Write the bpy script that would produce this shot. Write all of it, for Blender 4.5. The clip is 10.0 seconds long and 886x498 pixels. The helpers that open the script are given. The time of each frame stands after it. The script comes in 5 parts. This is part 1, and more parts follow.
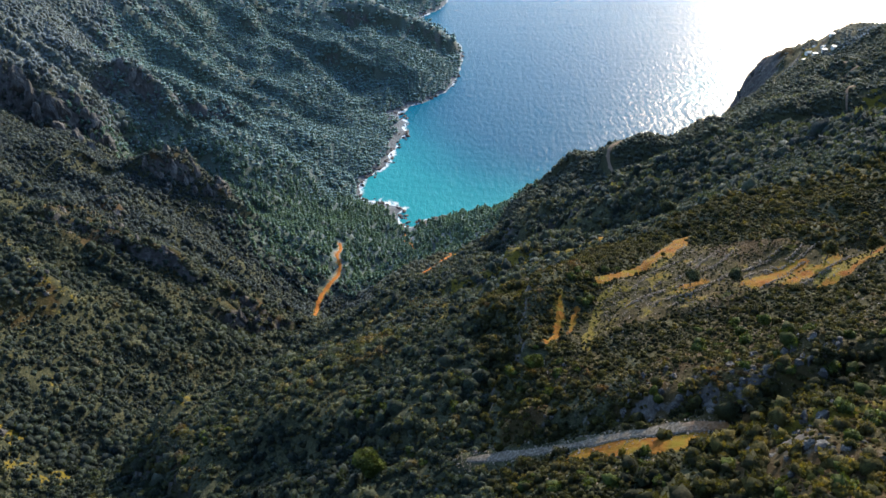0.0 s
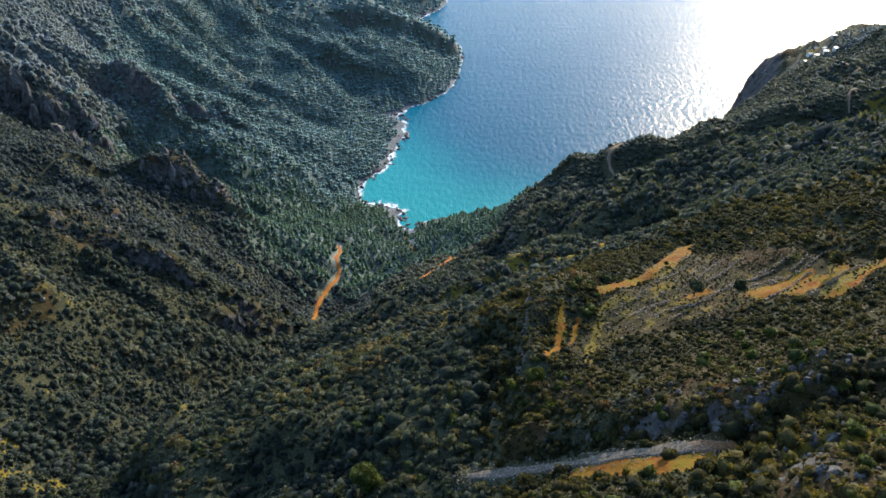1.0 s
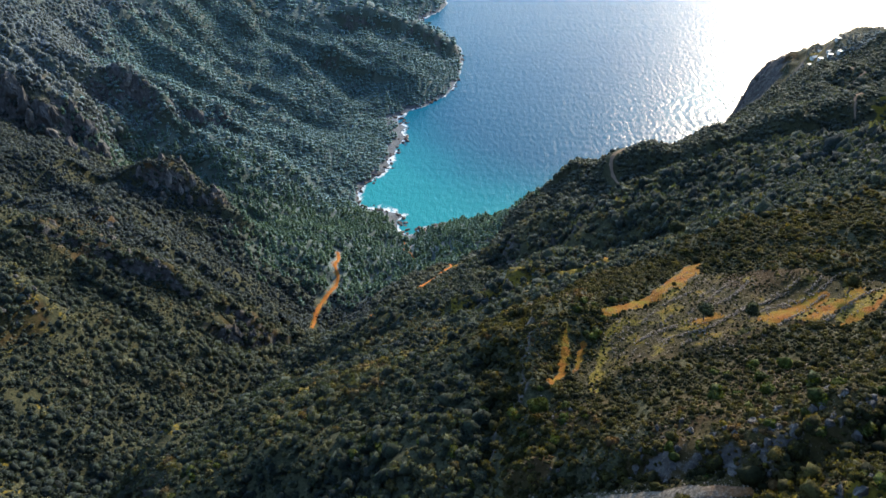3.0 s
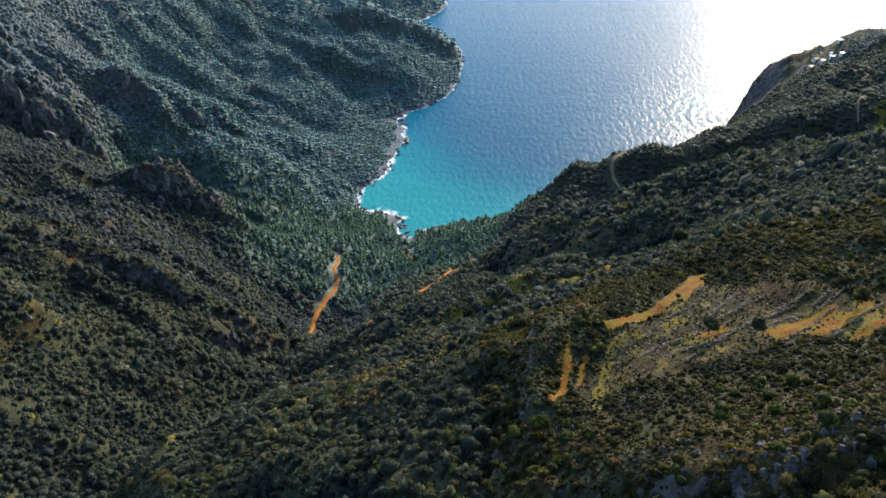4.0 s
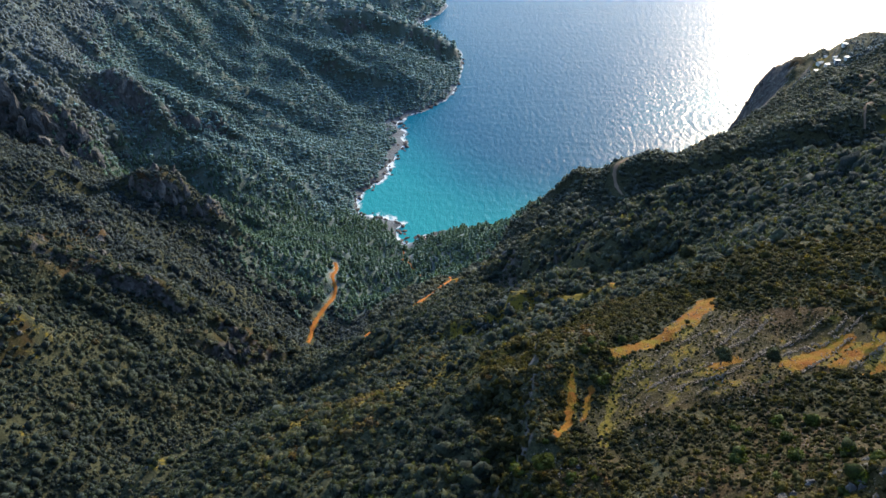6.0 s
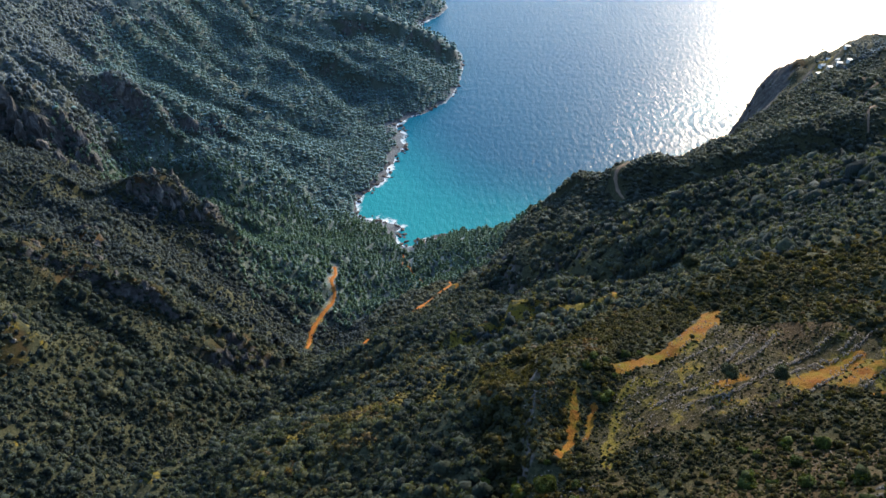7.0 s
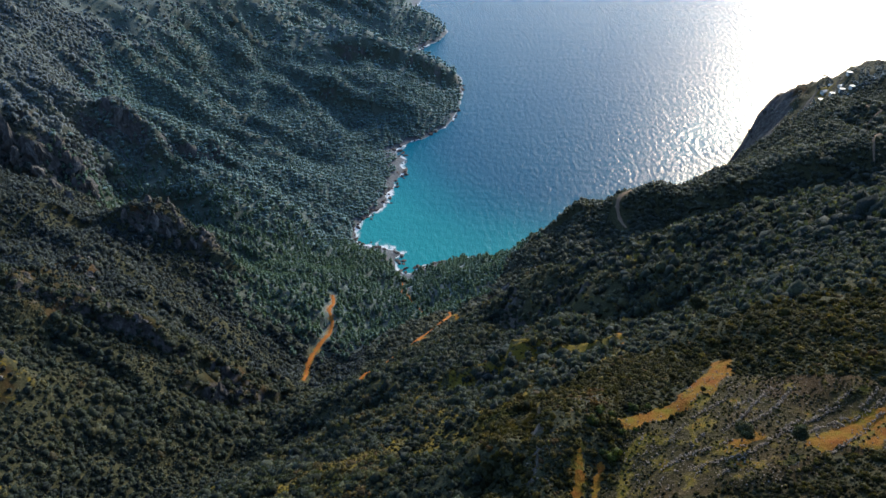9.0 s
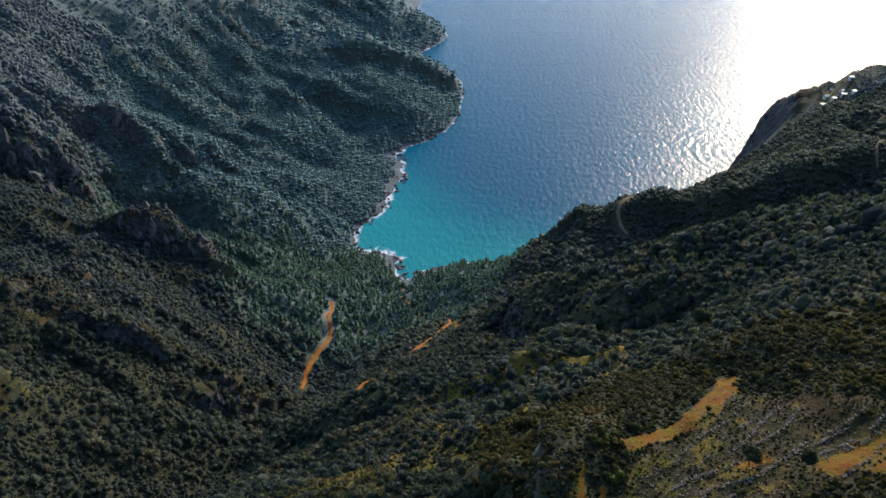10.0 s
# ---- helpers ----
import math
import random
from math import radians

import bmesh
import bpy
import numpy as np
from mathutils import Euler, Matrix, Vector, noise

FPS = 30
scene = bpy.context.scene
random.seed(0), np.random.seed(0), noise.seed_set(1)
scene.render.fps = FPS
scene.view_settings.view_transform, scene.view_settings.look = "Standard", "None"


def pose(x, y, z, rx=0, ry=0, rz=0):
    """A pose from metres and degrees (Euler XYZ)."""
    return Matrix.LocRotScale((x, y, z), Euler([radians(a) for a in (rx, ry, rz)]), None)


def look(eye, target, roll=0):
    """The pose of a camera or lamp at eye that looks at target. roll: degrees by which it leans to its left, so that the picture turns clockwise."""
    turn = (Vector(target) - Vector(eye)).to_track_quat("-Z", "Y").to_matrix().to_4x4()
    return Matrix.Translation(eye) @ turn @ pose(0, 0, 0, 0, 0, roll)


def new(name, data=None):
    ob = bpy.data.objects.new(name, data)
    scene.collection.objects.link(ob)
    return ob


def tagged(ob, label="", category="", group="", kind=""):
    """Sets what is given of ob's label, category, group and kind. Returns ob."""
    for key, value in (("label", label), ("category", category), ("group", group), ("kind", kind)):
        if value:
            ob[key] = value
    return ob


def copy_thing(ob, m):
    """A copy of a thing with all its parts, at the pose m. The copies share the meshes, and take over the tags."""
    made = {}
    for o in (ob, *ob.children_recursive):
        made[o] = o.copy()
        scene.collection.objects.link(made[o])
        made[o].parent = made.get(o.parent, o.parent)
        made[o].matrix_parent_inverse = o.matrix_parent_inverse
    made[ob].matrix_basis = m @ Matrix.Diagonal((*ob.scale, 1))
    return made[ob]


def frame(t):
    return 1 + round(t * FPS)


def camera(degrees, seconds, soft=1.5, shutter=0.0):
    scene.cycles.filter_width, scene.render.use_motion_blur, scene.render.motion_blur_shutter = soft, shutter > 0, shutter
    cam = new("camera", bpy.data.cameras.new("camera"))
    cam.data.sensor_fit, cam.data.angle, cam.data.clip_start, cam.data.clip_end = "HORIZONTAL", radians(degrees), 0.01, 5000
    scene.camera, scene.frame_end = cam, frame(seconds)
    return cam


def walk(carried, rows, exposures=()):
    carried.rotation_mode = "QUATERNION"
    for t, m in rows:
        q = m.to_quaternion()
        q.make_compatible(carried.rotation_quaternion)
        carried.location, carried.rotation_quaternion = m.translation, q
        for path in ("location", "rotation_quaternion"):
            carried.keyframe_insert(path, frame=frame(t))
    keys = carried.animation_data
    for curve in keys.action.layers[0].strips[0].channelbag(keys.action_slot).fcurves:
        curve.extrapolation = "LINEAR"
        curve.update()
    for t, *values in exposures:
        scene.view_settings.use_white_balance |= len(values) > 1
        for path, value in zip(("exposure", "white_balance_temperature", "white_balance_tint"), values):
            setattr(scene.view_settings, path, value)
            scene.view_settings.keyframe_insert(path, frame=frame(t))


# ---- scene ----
cam = camera(60.0, 10.0, soft=1.6)
PATH = [
    (0, pose(0.05, 0.12, 516.4, 55.00, 0.01, 0.02)),
    (0.5, pose(0.15, 2.62, 516.4, 55.00, 0.02, 0.02)),
    (1, pose(0.25, 5.20, 516.4, 55.00, 0.03, 0.01)),
    (1.5, pose(0.34, 7.86, 516.4, 55.00, 0.05, 0.01)),
    (2, pose(0.44, 10.59, 516.4, 55.00, 0.06, 0.01)),
    (2.5, pose(0.54, 13.39, 516.4, 55.00, 0.07, 0.01)),
    (4, pose(0.86, 22.13, 516.4, 55.00, 0.10, 0.01)),
    (4.5, pose(0.97, 25.14, 516.4, 55.00, 0.11, 0.01)),
    (5, pose(1.10, 28.19, 516.4, 55.00, 0.12, 0.02)),
    (5.5, pose(1.23, 31.27, 516.4, 55.00, 0.12, 0.02)),
    (7, pose(1.69, 40.66, 516.4, 55.03, 0.14, 0.03)),
    (7.5, pose(1.86, 43.82, 516.4, 55.38, 0.14, 0.04)),
    (8, pose(2.05, 46.98, 516.4, 55.81, 0.15, 0.05)),
    (8.5, pose(2.26, 50.15, 516.4, 56.21, 0.15, 0.05)),
    (9, pose(2.47, 53.30, 516.4, 56.58, 0.15, 0.06)),
    (9.5, pose(2.71, 56.45, 516.4, 56.74, 0.15, 0.07)),
    (10, pose(2.96, 59.58, 516.4, 56.76, 0.15, 0.08)),
]
# the picture cools and darkens a little towards the end
EXPOSURES = [(0, 1.78, 5950, 8), (5.5, 1.62, 5900, 8), (8, 1.42, 5800, 8), (10, 1.04, 5720, 9)]
walk(cam, PATH, EXPOSURES)

# ---- daylight: a low sun ahead and to the right, over the sea ----
SUN_TURN, SUN_HEIGHT = 29.5, 22.0
world = bpy.data.worlds.new("world")
scene.world = world
world.use_nodes = True
sky = world.node_tree.nodes.new("ShaderNodeTexSky")
sky.sky_type, sky.sun_disc = "NISHITA", False
sky.sun_elevation, sky.sun_rotation = radians(SUN_HEIGHT), radians(SUN_TURN)
sky.altitude, sky.air_density, sky.dust_density, sky.ozone_density = 500, 1.0, 0.8, 1.5
back = world.node_tree.nodes["Background"]
back.inputs["Strength"].default_value = 0.15
world.node_tree.links.new(sky.outputs[0], back.inputs["Color"])
toward_sun = Vector((math.sin(radians(SUN_TURN)) * math.cos(radians(SUN_HEIGHT)),
                     math.cos(radians(SUN_TURN)) * math.cos(radians(SUN_HEIGHT)), math.sin(radians(SUN_HEIGHT))))
sun = new("sun", bpy.data.lights.new("sun", "SUN"))
sun.data.energy, sun.data.angle, sun.data.color = 2.9, radians(0.6), (1.0, 0.81, 0.54)
sun.matrix_world = look((300, 600, 900), Vector((300, 600, 900)) - toward_sun)
# ---- materials ----
class Nodes:
    """A small helper to wire a material's nodes."""

    def __init__(self, name, rough=0.8, gloss=0.3):
        self.mat = bpy.data.materials.new(name)
        self.mat.use_nodes = True
        self.tree = self.mat.node_tree
        self.body = self.tree.nodes["Principled BSDF"]
        self.body.inputs["Roughness"].default_value = rough
        self.body.inputs["Specular IOR Level"].default_value = gloss

    def add(self, kind, **sets):
        node = self.tree.nodes.new("ShaderNode" + kind)
        for key, value in sets.items():
            node.inputs[key.replace("_", " ")].default_value = value
        return node

    def link(self, a, b):
        self.tree.links.new(a, b)

    def place(self):
        if "Texture Coordinate" not in self.tree.nodes:
            self.add("TexCoord")
        return self.tree.nodes["Texture Coordinate"].outputs["Object"]

    def noise(self, size, detail=4.0, rough=0.6, stretch=None):
        n = self.add("TexNoise", Scale=1.0 / size, Detail=detail, Roughness=rough)
        at = self.place()
        if stretch:
            mapping = self.add("Mapping", Scale=stretch)
            self.link(at, mapping.inputs["Vector"])
            at = mapping.outputs[0]
        self.link(at, n.inputs["Vector"])
        return n.outputs["Fac"]

    def attr(self, name):
        n = self.add("Attribute")
        n.attribute_name = name
        return n.outputs["Fac"]

    def ramp(self, fac, *stops):
        n = self.add("ValToRGB")
        while len(n.color_ramp.elements) < len(stops):
            n.color_ramp.elements.new(0.5)
        for e, (at, colour) in zip(n.color_ramp.elements, stops):
            e.position, e.color = at, (*colour, 1)
        self.link(fac, n.inputs["Fac"])
        return n.outputs["Color"]

    def mix(self, fac, a, b, blend="MIX"):
        n = self.add("Mix")
        n.data_type, n.blend_type = "RGBA", blend
        for value, socket in ((fac, n.inputs[0]), (a, n.inputs[6]), (b, n.inputs[7])):
            if isinstance(value, (int, float)):
                socket.default_value = value
            elif isinstance(value, tuple):
                socket.default_value = (*value, 1)
            else:
                self.link(value, socket)
        return n.outputs[2]

    def math(self, how, a, b=0.0, c=0.0):
        n = self.add("Math")
        n.operation = how
        for value, socket in zip((a, b, c), n.inputs):
            if isinstance(value, (int, float)):
                socket.default_value = value
            else:
                self.link(value, socket)
        return n.outputs[0]

    def step(self, value, low, high):
        n = self.add("MapRange", From_Min=low, From_Max=high)
        n.interpolation_type = "SMOOTHSTEP"
        self.link(value, n.inputs["Value"])
        return n.outputs["Result"]

    def bump(self, height, depth, strength=0.6, under=None):
        n = self.add("Bump", Strength=strength, Distance=depth)
        self.link(height, n.inputs["Height"])
        if under:
            self.link(under, n.inputs["Normal"])
        self.link(n.outputs[0], self.body.inputs["Normal"])
        return n.outputs[0]

    def colour(self, socket):
        self.link(socket, self.body.inputs["Base Color"])
        return self


def ground_material():
    n = Nodes("hillside_ground", 0.95, 0.1)
    broad, middle, fine = n.noise(30, 5), n.noise(5.5, 5, 0.65), n.noise(0.9, 5, 0.7)
    earth = n.ramp(middle, (0.25, (0.022, 0.013, 0.005)), (0.5, (0.043, 0.026, 0.010)), (0.75, (0.080, 0.049, 0.021)))
    herbs = n.ramp(fine, (0.3, (0.015, 0.013, 0.005)), (0.7, (0.042, 0.035, 0.011)))
    base = n.mix(n.step(broad, 0.35, 0.55), earth, herbs)
    thicket = n.ramp(fine, (0.36, (0.010, 0.013, 0.008)), (0.5, (0.032, 0.035, 0.018)), (0.63, (0.058, 0.056, 0.028)))
    base = n.mix(n.math("MULTIPLY", n.step(n.math("SUBTRACT", n.math("MULTIPLY", middle, 0.6), n.attr("stony")), -0.05, 0.15), 0.95), base, thicket)
    # undergrowth of the far slopes, made paler to imitate haze
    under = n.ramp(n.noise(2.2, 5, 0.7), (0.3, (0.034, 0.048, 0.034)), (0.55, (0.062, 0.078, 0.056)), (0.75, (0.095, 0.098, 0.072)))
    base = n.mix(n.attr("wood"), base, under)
    stone = n.ramp(fine, (0.3, (0.060, 0.048, 0.036)), (0.7, (0.175, 0.142, 0.108)))
    loose = n.math("ADD", n.math("ADD", fine, n.math("MULTIPLY", middle, 0.7)), n.math("MULTIPLY", n.attr("stony"), 0.06))
    base = n.mix(n.step(loose, 1.04, 1.14), base, stone)
    rock = n.ramp(n.noise(3.0, 7, 0.7, (1, 1, 0.45)), (0.3, (0.022, 0.020, 0.019)), (0.5, (0.056, 0.051, 0.047)), (0.7, (0.138, 0.128, 0.118)))
    base = n.mix(n.step(n.math("ADD", n.attr("rock"), n.math("MULTIPLY", n.math("SUBTRACT", middle, 0.5), 1.3)), 0.4, 0.65), base, rock)
    straw = n.ramp(fine, (0.25, (0.05, 0.040, 0.008)), (0.6, (0.128, 0.096, 0.012)), (0.8, (0.19, 0.140, 0.028)))
    base = n.mix(n.step(n.math("ADD", n.attr("straw"), n.math("MULTIPLY", n.math("SUBTRACT", middle, 0.5), 1.8)), 0.5, 0.75), base, straw)
    grit = n.step(n.math("ADD", n.noise(0.42, 3, 0.6), n.math("MULTIPLY", n.attr("stony"), 0.035)), 0.64, 0.70)
    base = n.mix(n.math("MULTIPLY", grit, 0.6), base, (0.21, 0.167, 0.127))
    soil = n.ramp(n.noise(5.0, 5), (0.34, (0.145, 0.048, 0.008)), (0.5, (0.155, 0.075, 0.009)), (0.64, (0.122, 0.090, 0.008)))
    edge = n.math("ADD", n.math("MULTIPLY", n.math("SUBTRACT", middle, 0.5), 1.8), n.math("MULTIPLY", n.math("SUBTRACT", fine, 0.5), 1.2))
    base = n.mix(n.step(n.math("ADD", n.attr("soil"), edge), 0.45, 0.6), base, soil)
    n.colour(base)
    # bluish sheen over the same ground stands in for haze
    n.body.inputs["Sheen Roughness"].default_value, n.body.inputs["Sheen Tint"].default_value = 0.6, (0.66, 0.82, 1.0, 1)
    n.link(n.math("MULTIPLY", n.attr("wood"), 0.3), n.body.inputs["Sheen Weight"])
    n.bump(fine, 0.5, 0.7, n.bump(middle, 1.6, 0.6))
    return n.mat


def rock_material():
    n = Nodes("grey_limestone", 0.9, 0.2)
    a, b = n.noise(2.4, 7, 0.68, (1, 1, 0.5)), n.noise(0.5, 5, 0.7)
    c = n.ramp(a, (0.3, (0.028, 0.026, 0.025)), (0.5, (0.076, 0.071, 0.066)), (0.7, (0.185, 0.173, 0.158)))
    n.colour(n.mix(n.step(b, 0.62, 0.85), c, (0.14, 0.128, 0.113)))
    n.bump(b, 0.25, 0.8, n.bump(a, 0.9, 0.8))
    return n.mat


def foliage_material(name, stops, through_light=0.4, haze_sheen=0.0, clump=0.5, uneven=1.0, haze_tint=(0.74, 0.86, 0.95)):
    """Leaves: colour by the plant's own tint, each spray a little different, mottled, and partly letting light through.
    A bluish sheen can be added to imitate haze.
    """
    n = Nodes(name, 0.8, 0.18)
    n.body.inputs["Sheen Weight"].default_value, n.body.inputs["Sheen Roughness"].default_value = haze_sheen, 0.6
    n.body.inputs["Sheen Tint"].default_value = (*haze_tint, 1)
    c = n.ramp(n.attr("tint"), *stops)
    spray = n.add("NewGeometry").outputs["Random Per Island"]
    c = n.mix(uneven, c, n.mix(spray, n.mix(1.0, c, (0.62, 0.64, 0.68), "MULTIPLY"), n.mix(1.0, c, (1.26, 1.25, 1.12), "MULTIPLY")))
    leaves = n.noise(clump, 4, 0.75)
    c = n.mix(uneven, c, n.mix(n.step(leaves, 0.32, 0.68), n.mix(1.0, c, (0.5, 0.52, 0.55), "MULTIPLY"), n.mix(1.0, c, (1.3, 1.3, 1.15), "MULTIPLY")))
    n.colour(c)
    n.bump(leaves, clump, 0.85 * uneven)
    leaf = n.add("BsdfTranslucent")
    n.link(n.mix(1.0, c, (1.25, 1.2, 0.62), "MULTIPLY"), leaf.inputs["Color"])
    both = n.add("MixShader", Fac=through_light)
    n.link(n.body.outputs[0], both.inputs[1])
    n.link(leaf.outputs[0], both.inputs[2])
    n.link(both.outputs[0], n.tree.nodes["Material Output"].inputs["Surface"])
    return n.mat


def plain_material(name, dark, light, size=0.6, rough=0.85, gloss=0.2, depth=0.05):
    n = Nodes(name, rough, gloss)
    a = n.noise(size, 5, 0.65)
    n.colour(n.ramp(a, (0.3, dark), (0.7, light)))
    n.bump(a, depth, 0.6)
    return n.mat


def road_material(name, dark, light, pale):
    n = Nodes(name, 0.95, 0.1)
    a, b = n.noise(2.5, 5), n.noise(0.5, 5, 0.7)
    c = n.ramp(a, (0.3, dark), (0.65, light))
    n.colour(n.mix(n.step(b, 0.55, 0.8), c, pale))
    n.bump(b, 0.15, 0.7)
    return n.mat


def sea_material():
    n = Nodes("sea_water", 0.3, 0.13)
    n.body.inputs["IOR"].default_value = 1.33
    depth, wide = n.attr("depth"), n.noise(60, 4)
    d = n.math("ADD", n.attr("shelf"), n.math("MULTIPLY", n.math("SUBTRACT", wide, 0.5), 9.0))
    water = n.ramp(n.step(d, -2.0, 40.0), (0.0, (0.022, 0.21, 0.225)), (0.3, (0.010, 0.155, 0.19)), (0.6, (0.004, 0.105, 0.155)), (1.0, (0.003, 0.068, 0.125)))
    froth = n.math("ADD", n.noise(7.0, 6, 0.7), n.math("MULTIPLY", n.noise(1.6, 4, 0.7), 0.35))
    reach = n.math("MULTIPLY", n.math("SUBTRACT", n.noise(32, 3), 0.5), 1.5)
    shore = n.step(n.math("ADD", n.math("SUBTRACT", froth, n.math("MULTIPLY", depth, 0.19)), reach), 0.48, 0.72)
    n.colour(n.mix(shore, water, (0.62, 0.64, 0.64)))
    n.link(n.math("ADD", 0.26, n.math("MULTIPLY", shore, 0.5)), n.body.inputs["Roughness"])
    swell = n.noise(26, 3, 0.5, (0.2, 1.0, 1.0))
    chop = n.noise(7, 1, 0.5, (1.0, 0.6, 1.0))
    ripple = n.noise(1.6, 1, 0.5, (1.0, 0.5, 1.0))
    # swell turned back by the cliff spreads in rings
    off = n.add("VectorMath")
    off.operation = "DISTANCE"
    off.inputs[1].default_value = (455, 1105, 0)
    n.link(n.place(), off.inputs[0])
    far_off = off.outputs["Value"]
    rings = n.math("MULTIPLY", n.math("SINE", n.math("ADD", n.math("MULTIPLY", far_off, 0.42), n.math("MULTIPLY", chop, 5.0))), n.step(far_off, 140.0, 50.0))
    first = n.bump(swell, 0.6, 1.0)
    second = n.bump(chop, 0.85, 1.0, first)
    third = n.bump(rings, 0.16, 1.0, second)
    n.bump(ripple, 0.46, 1.0, third)
    return n.mat


GROUND, ROCK, SEA = ground_material(), rock_material(), sea_material()
SHRUB = foliage_material("maquis_leaves", [(0.0, (0.015, 0.019, 0.009)), (0.3, (0.034, 0.035, 0.013)), (0.5, (0.058, 0.055, 0.016)), (0.72, (0.084, 0.070, 0.028)), (0.88, (0.107, 0.089, 0.015)), (1.0, (0.110, 0.067, 0.029))], 0.42, 0.0, 0.4)
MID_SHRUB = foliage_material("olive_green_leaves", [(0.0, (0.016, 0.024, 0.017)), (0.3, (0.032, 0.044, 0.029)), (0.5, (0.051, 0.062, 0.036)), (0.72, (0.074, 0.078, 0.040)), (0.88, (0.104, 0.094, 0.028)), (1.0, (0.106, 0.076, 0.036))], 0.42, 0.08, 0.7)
# flank leaves are cooled, with a slight blue sheen imitating haze
FLANK_SHRUB = foliage_material("haze_tinted_flank_leaves", [(0.0, (0.017, 0.025, 0.018)), (0.3, (0.031, 0.043, 0.030)), (0.5, (0.049, 0.060, 0.038)), (0.72, (0.071, 0.075, 0.044)), (0.88, (0.096, 0.089, 0.035)), (1.0, (0.101, 0.076, 0.042))], 0.42, 0.11, 0.9, 0.9, (0.64, 0.8, 1.0))
# ridge and upland leaves are paled and blued to stand in for haze
HAZY_SHRUB = foliage_material("haze_tinted_ridge_leaves", [(0.0, (0.045, 0.055, 0.039)), (0.5, (0.074, 0.083, 0.059)), (1.0, (0.108, 0.110, 0.072))], 0.5, 0.14, 0.9, 0.6, (0.66, 0.8, 1.0))
UPLAND_SHRUB = foliage_material("haze_tinted_upland_leaves", [(0.0, (0.056, 0.066, 0.052)), (0.5, (0.086, 0.096, 0.074)), (1.0, (0.12, 0.119, 0.085))], 0.45, 0.6, 1.6, 0.2, (0.62, 0.78, 1.0))
# spur leaves: the blue sheen puts middle-distance haze into the colour
SPUR_SHRUB = foliage_material("haze_tinted_spur_leaves", [(0.0, (0.019, 0.025, 0.023)), (0.4, (0.036, 0.045, 0.037)), (0.7, (0.057, 0.064, 0.048)), (1.0, (0.084, 0.087, 0.058))], 0.4, 0.2, 1.0, 0.9, (0.6, 0.78, 1.0))
# both pine materials carry a bluish sheen in place of haze, far pines most
PINE = foliage_material("pine_needles", [(0.0, (0.044, 0.078, 0.051)), (0.5, (0.064, 0.109, 0.062)), (1.0, (0.090, 0.132, 0.066))], 0.56, 0.75, 1.4, 0.3, (0.62, 0.88, 0.9))
FAR_PINE = foliage_material("haze_tinted_pine_needles", [(0.0, (0.081, 0.114, 0.090)), (0.5, (0.101, 0.137, 0.102)), (1.0, (0.117, 0.153, 0.098))], 0.5, 0.92, 2.0, 0.1, (0.52, 0.83, 0.96))
FRESH = foliage_material("fresh_green_leaves", [(0.0, (0.03, 0.045, 0.008)), (1.0, (0.07, 0.085, 0.016))], 0.3)
OLIVE = foliage_material("olive_leaves", [(0.0, (0.03, 0.037, 0.016)), (1.0, (0.065, 0.07, 0.035))], 0.25)
BARK = plain_material("grey_bark", (0.06, 0.045, 0.035), (0.17, 0.14, 0.11), 0.3)
STONE = plain_material("pale_field_stone", (0.095, 0.074, 0.055), (0.27, 0.22, 0.17), 0.5)
DIRT = road_material("orange_dirt", (0.20, 0.066, 0.012), (0.26, 0.098, 0.018), (0.28, 0.15, 0.055))
GRAVEL = road_material("pinkish_gravel", (0.13, 0.088, 0.06), (0.19, 0.135, 0.09), (0.26, 0.21, 0.16))


def hill_road_material():
    """Grey gravel that turns to orange-brown earth along the road."""
    n = Nodes("hill_road_gravel", 0.95, 0.1)
    a, b = n.noise(2.5, 5), n.noise(0.6, 5, 0.7)
    east = n.add("SeparateXYZ")
    n.link(n.place(), east.inputs[0])
    grey = n.ramp(b, (0.3, (0.034, 0.028, 0.022)), (0.5, (0.095, 0.080, 0.063)), (0.7, (0.25, 0.22, 0.175)))
    brown = n.ramp(b, (0.3, (0.085, 0.040, 0.015)), (0.5, (0.155, 0.072, 0.025)), (0.7, (0.23, 0.125, 0.058)))
    n.colour(n.mix(n.step(n.math("ADD", east.outputs["X"], n.math("MULTIPLY", n.math("SUBTRACT", a, 0.5), 22.0)), 46.0, 60.0), grey, brown))
    n.bump(b, 0.2, 0.8)
    return n.mat


HILL = hill_road_material()
SHORE_ROCK = plain_material("brown_shore_rock", (0.032, 0.022, 0.018), (0.15, 0.112, 0.092), 1.6, 0.8, 0.3, 0.5)
# ---- the land: spurs, ravines and coast drawn as lines of (x, y, height) ----
NEAR_SLOPE = [(60, 76, 426), (71, 90, 420), (50, 94, 404), (31, 112, 382), (16, 126, 365), (98, 143, 397), (57, 148, 382), (120, 100, 432), (150, 160, 405),
              (60, 40, 448), (10, 90, 384), (-60, 120, 330), (-130, 160, 285)]
WEST_SPUR = [(-21, 151, 339), (-14, 153, 350), (-43, 163, 319), (-36, 171, 328), (-69, 172, 305), (-27, 189, 325), (-87, 193, 299), (-104, 194, 279), (-51, 197, 315),
             (-44, 225, 306), (-127, 221, 265), (-88, 282, 247), (-82, 218, 291)]
OLD_FIELD = [(65, 173, 376), (101, 185, 379), (128, 190, 384), (44, 199, 369), (109, 200, 383), (130, 224, 382), (180, 230, 398)]
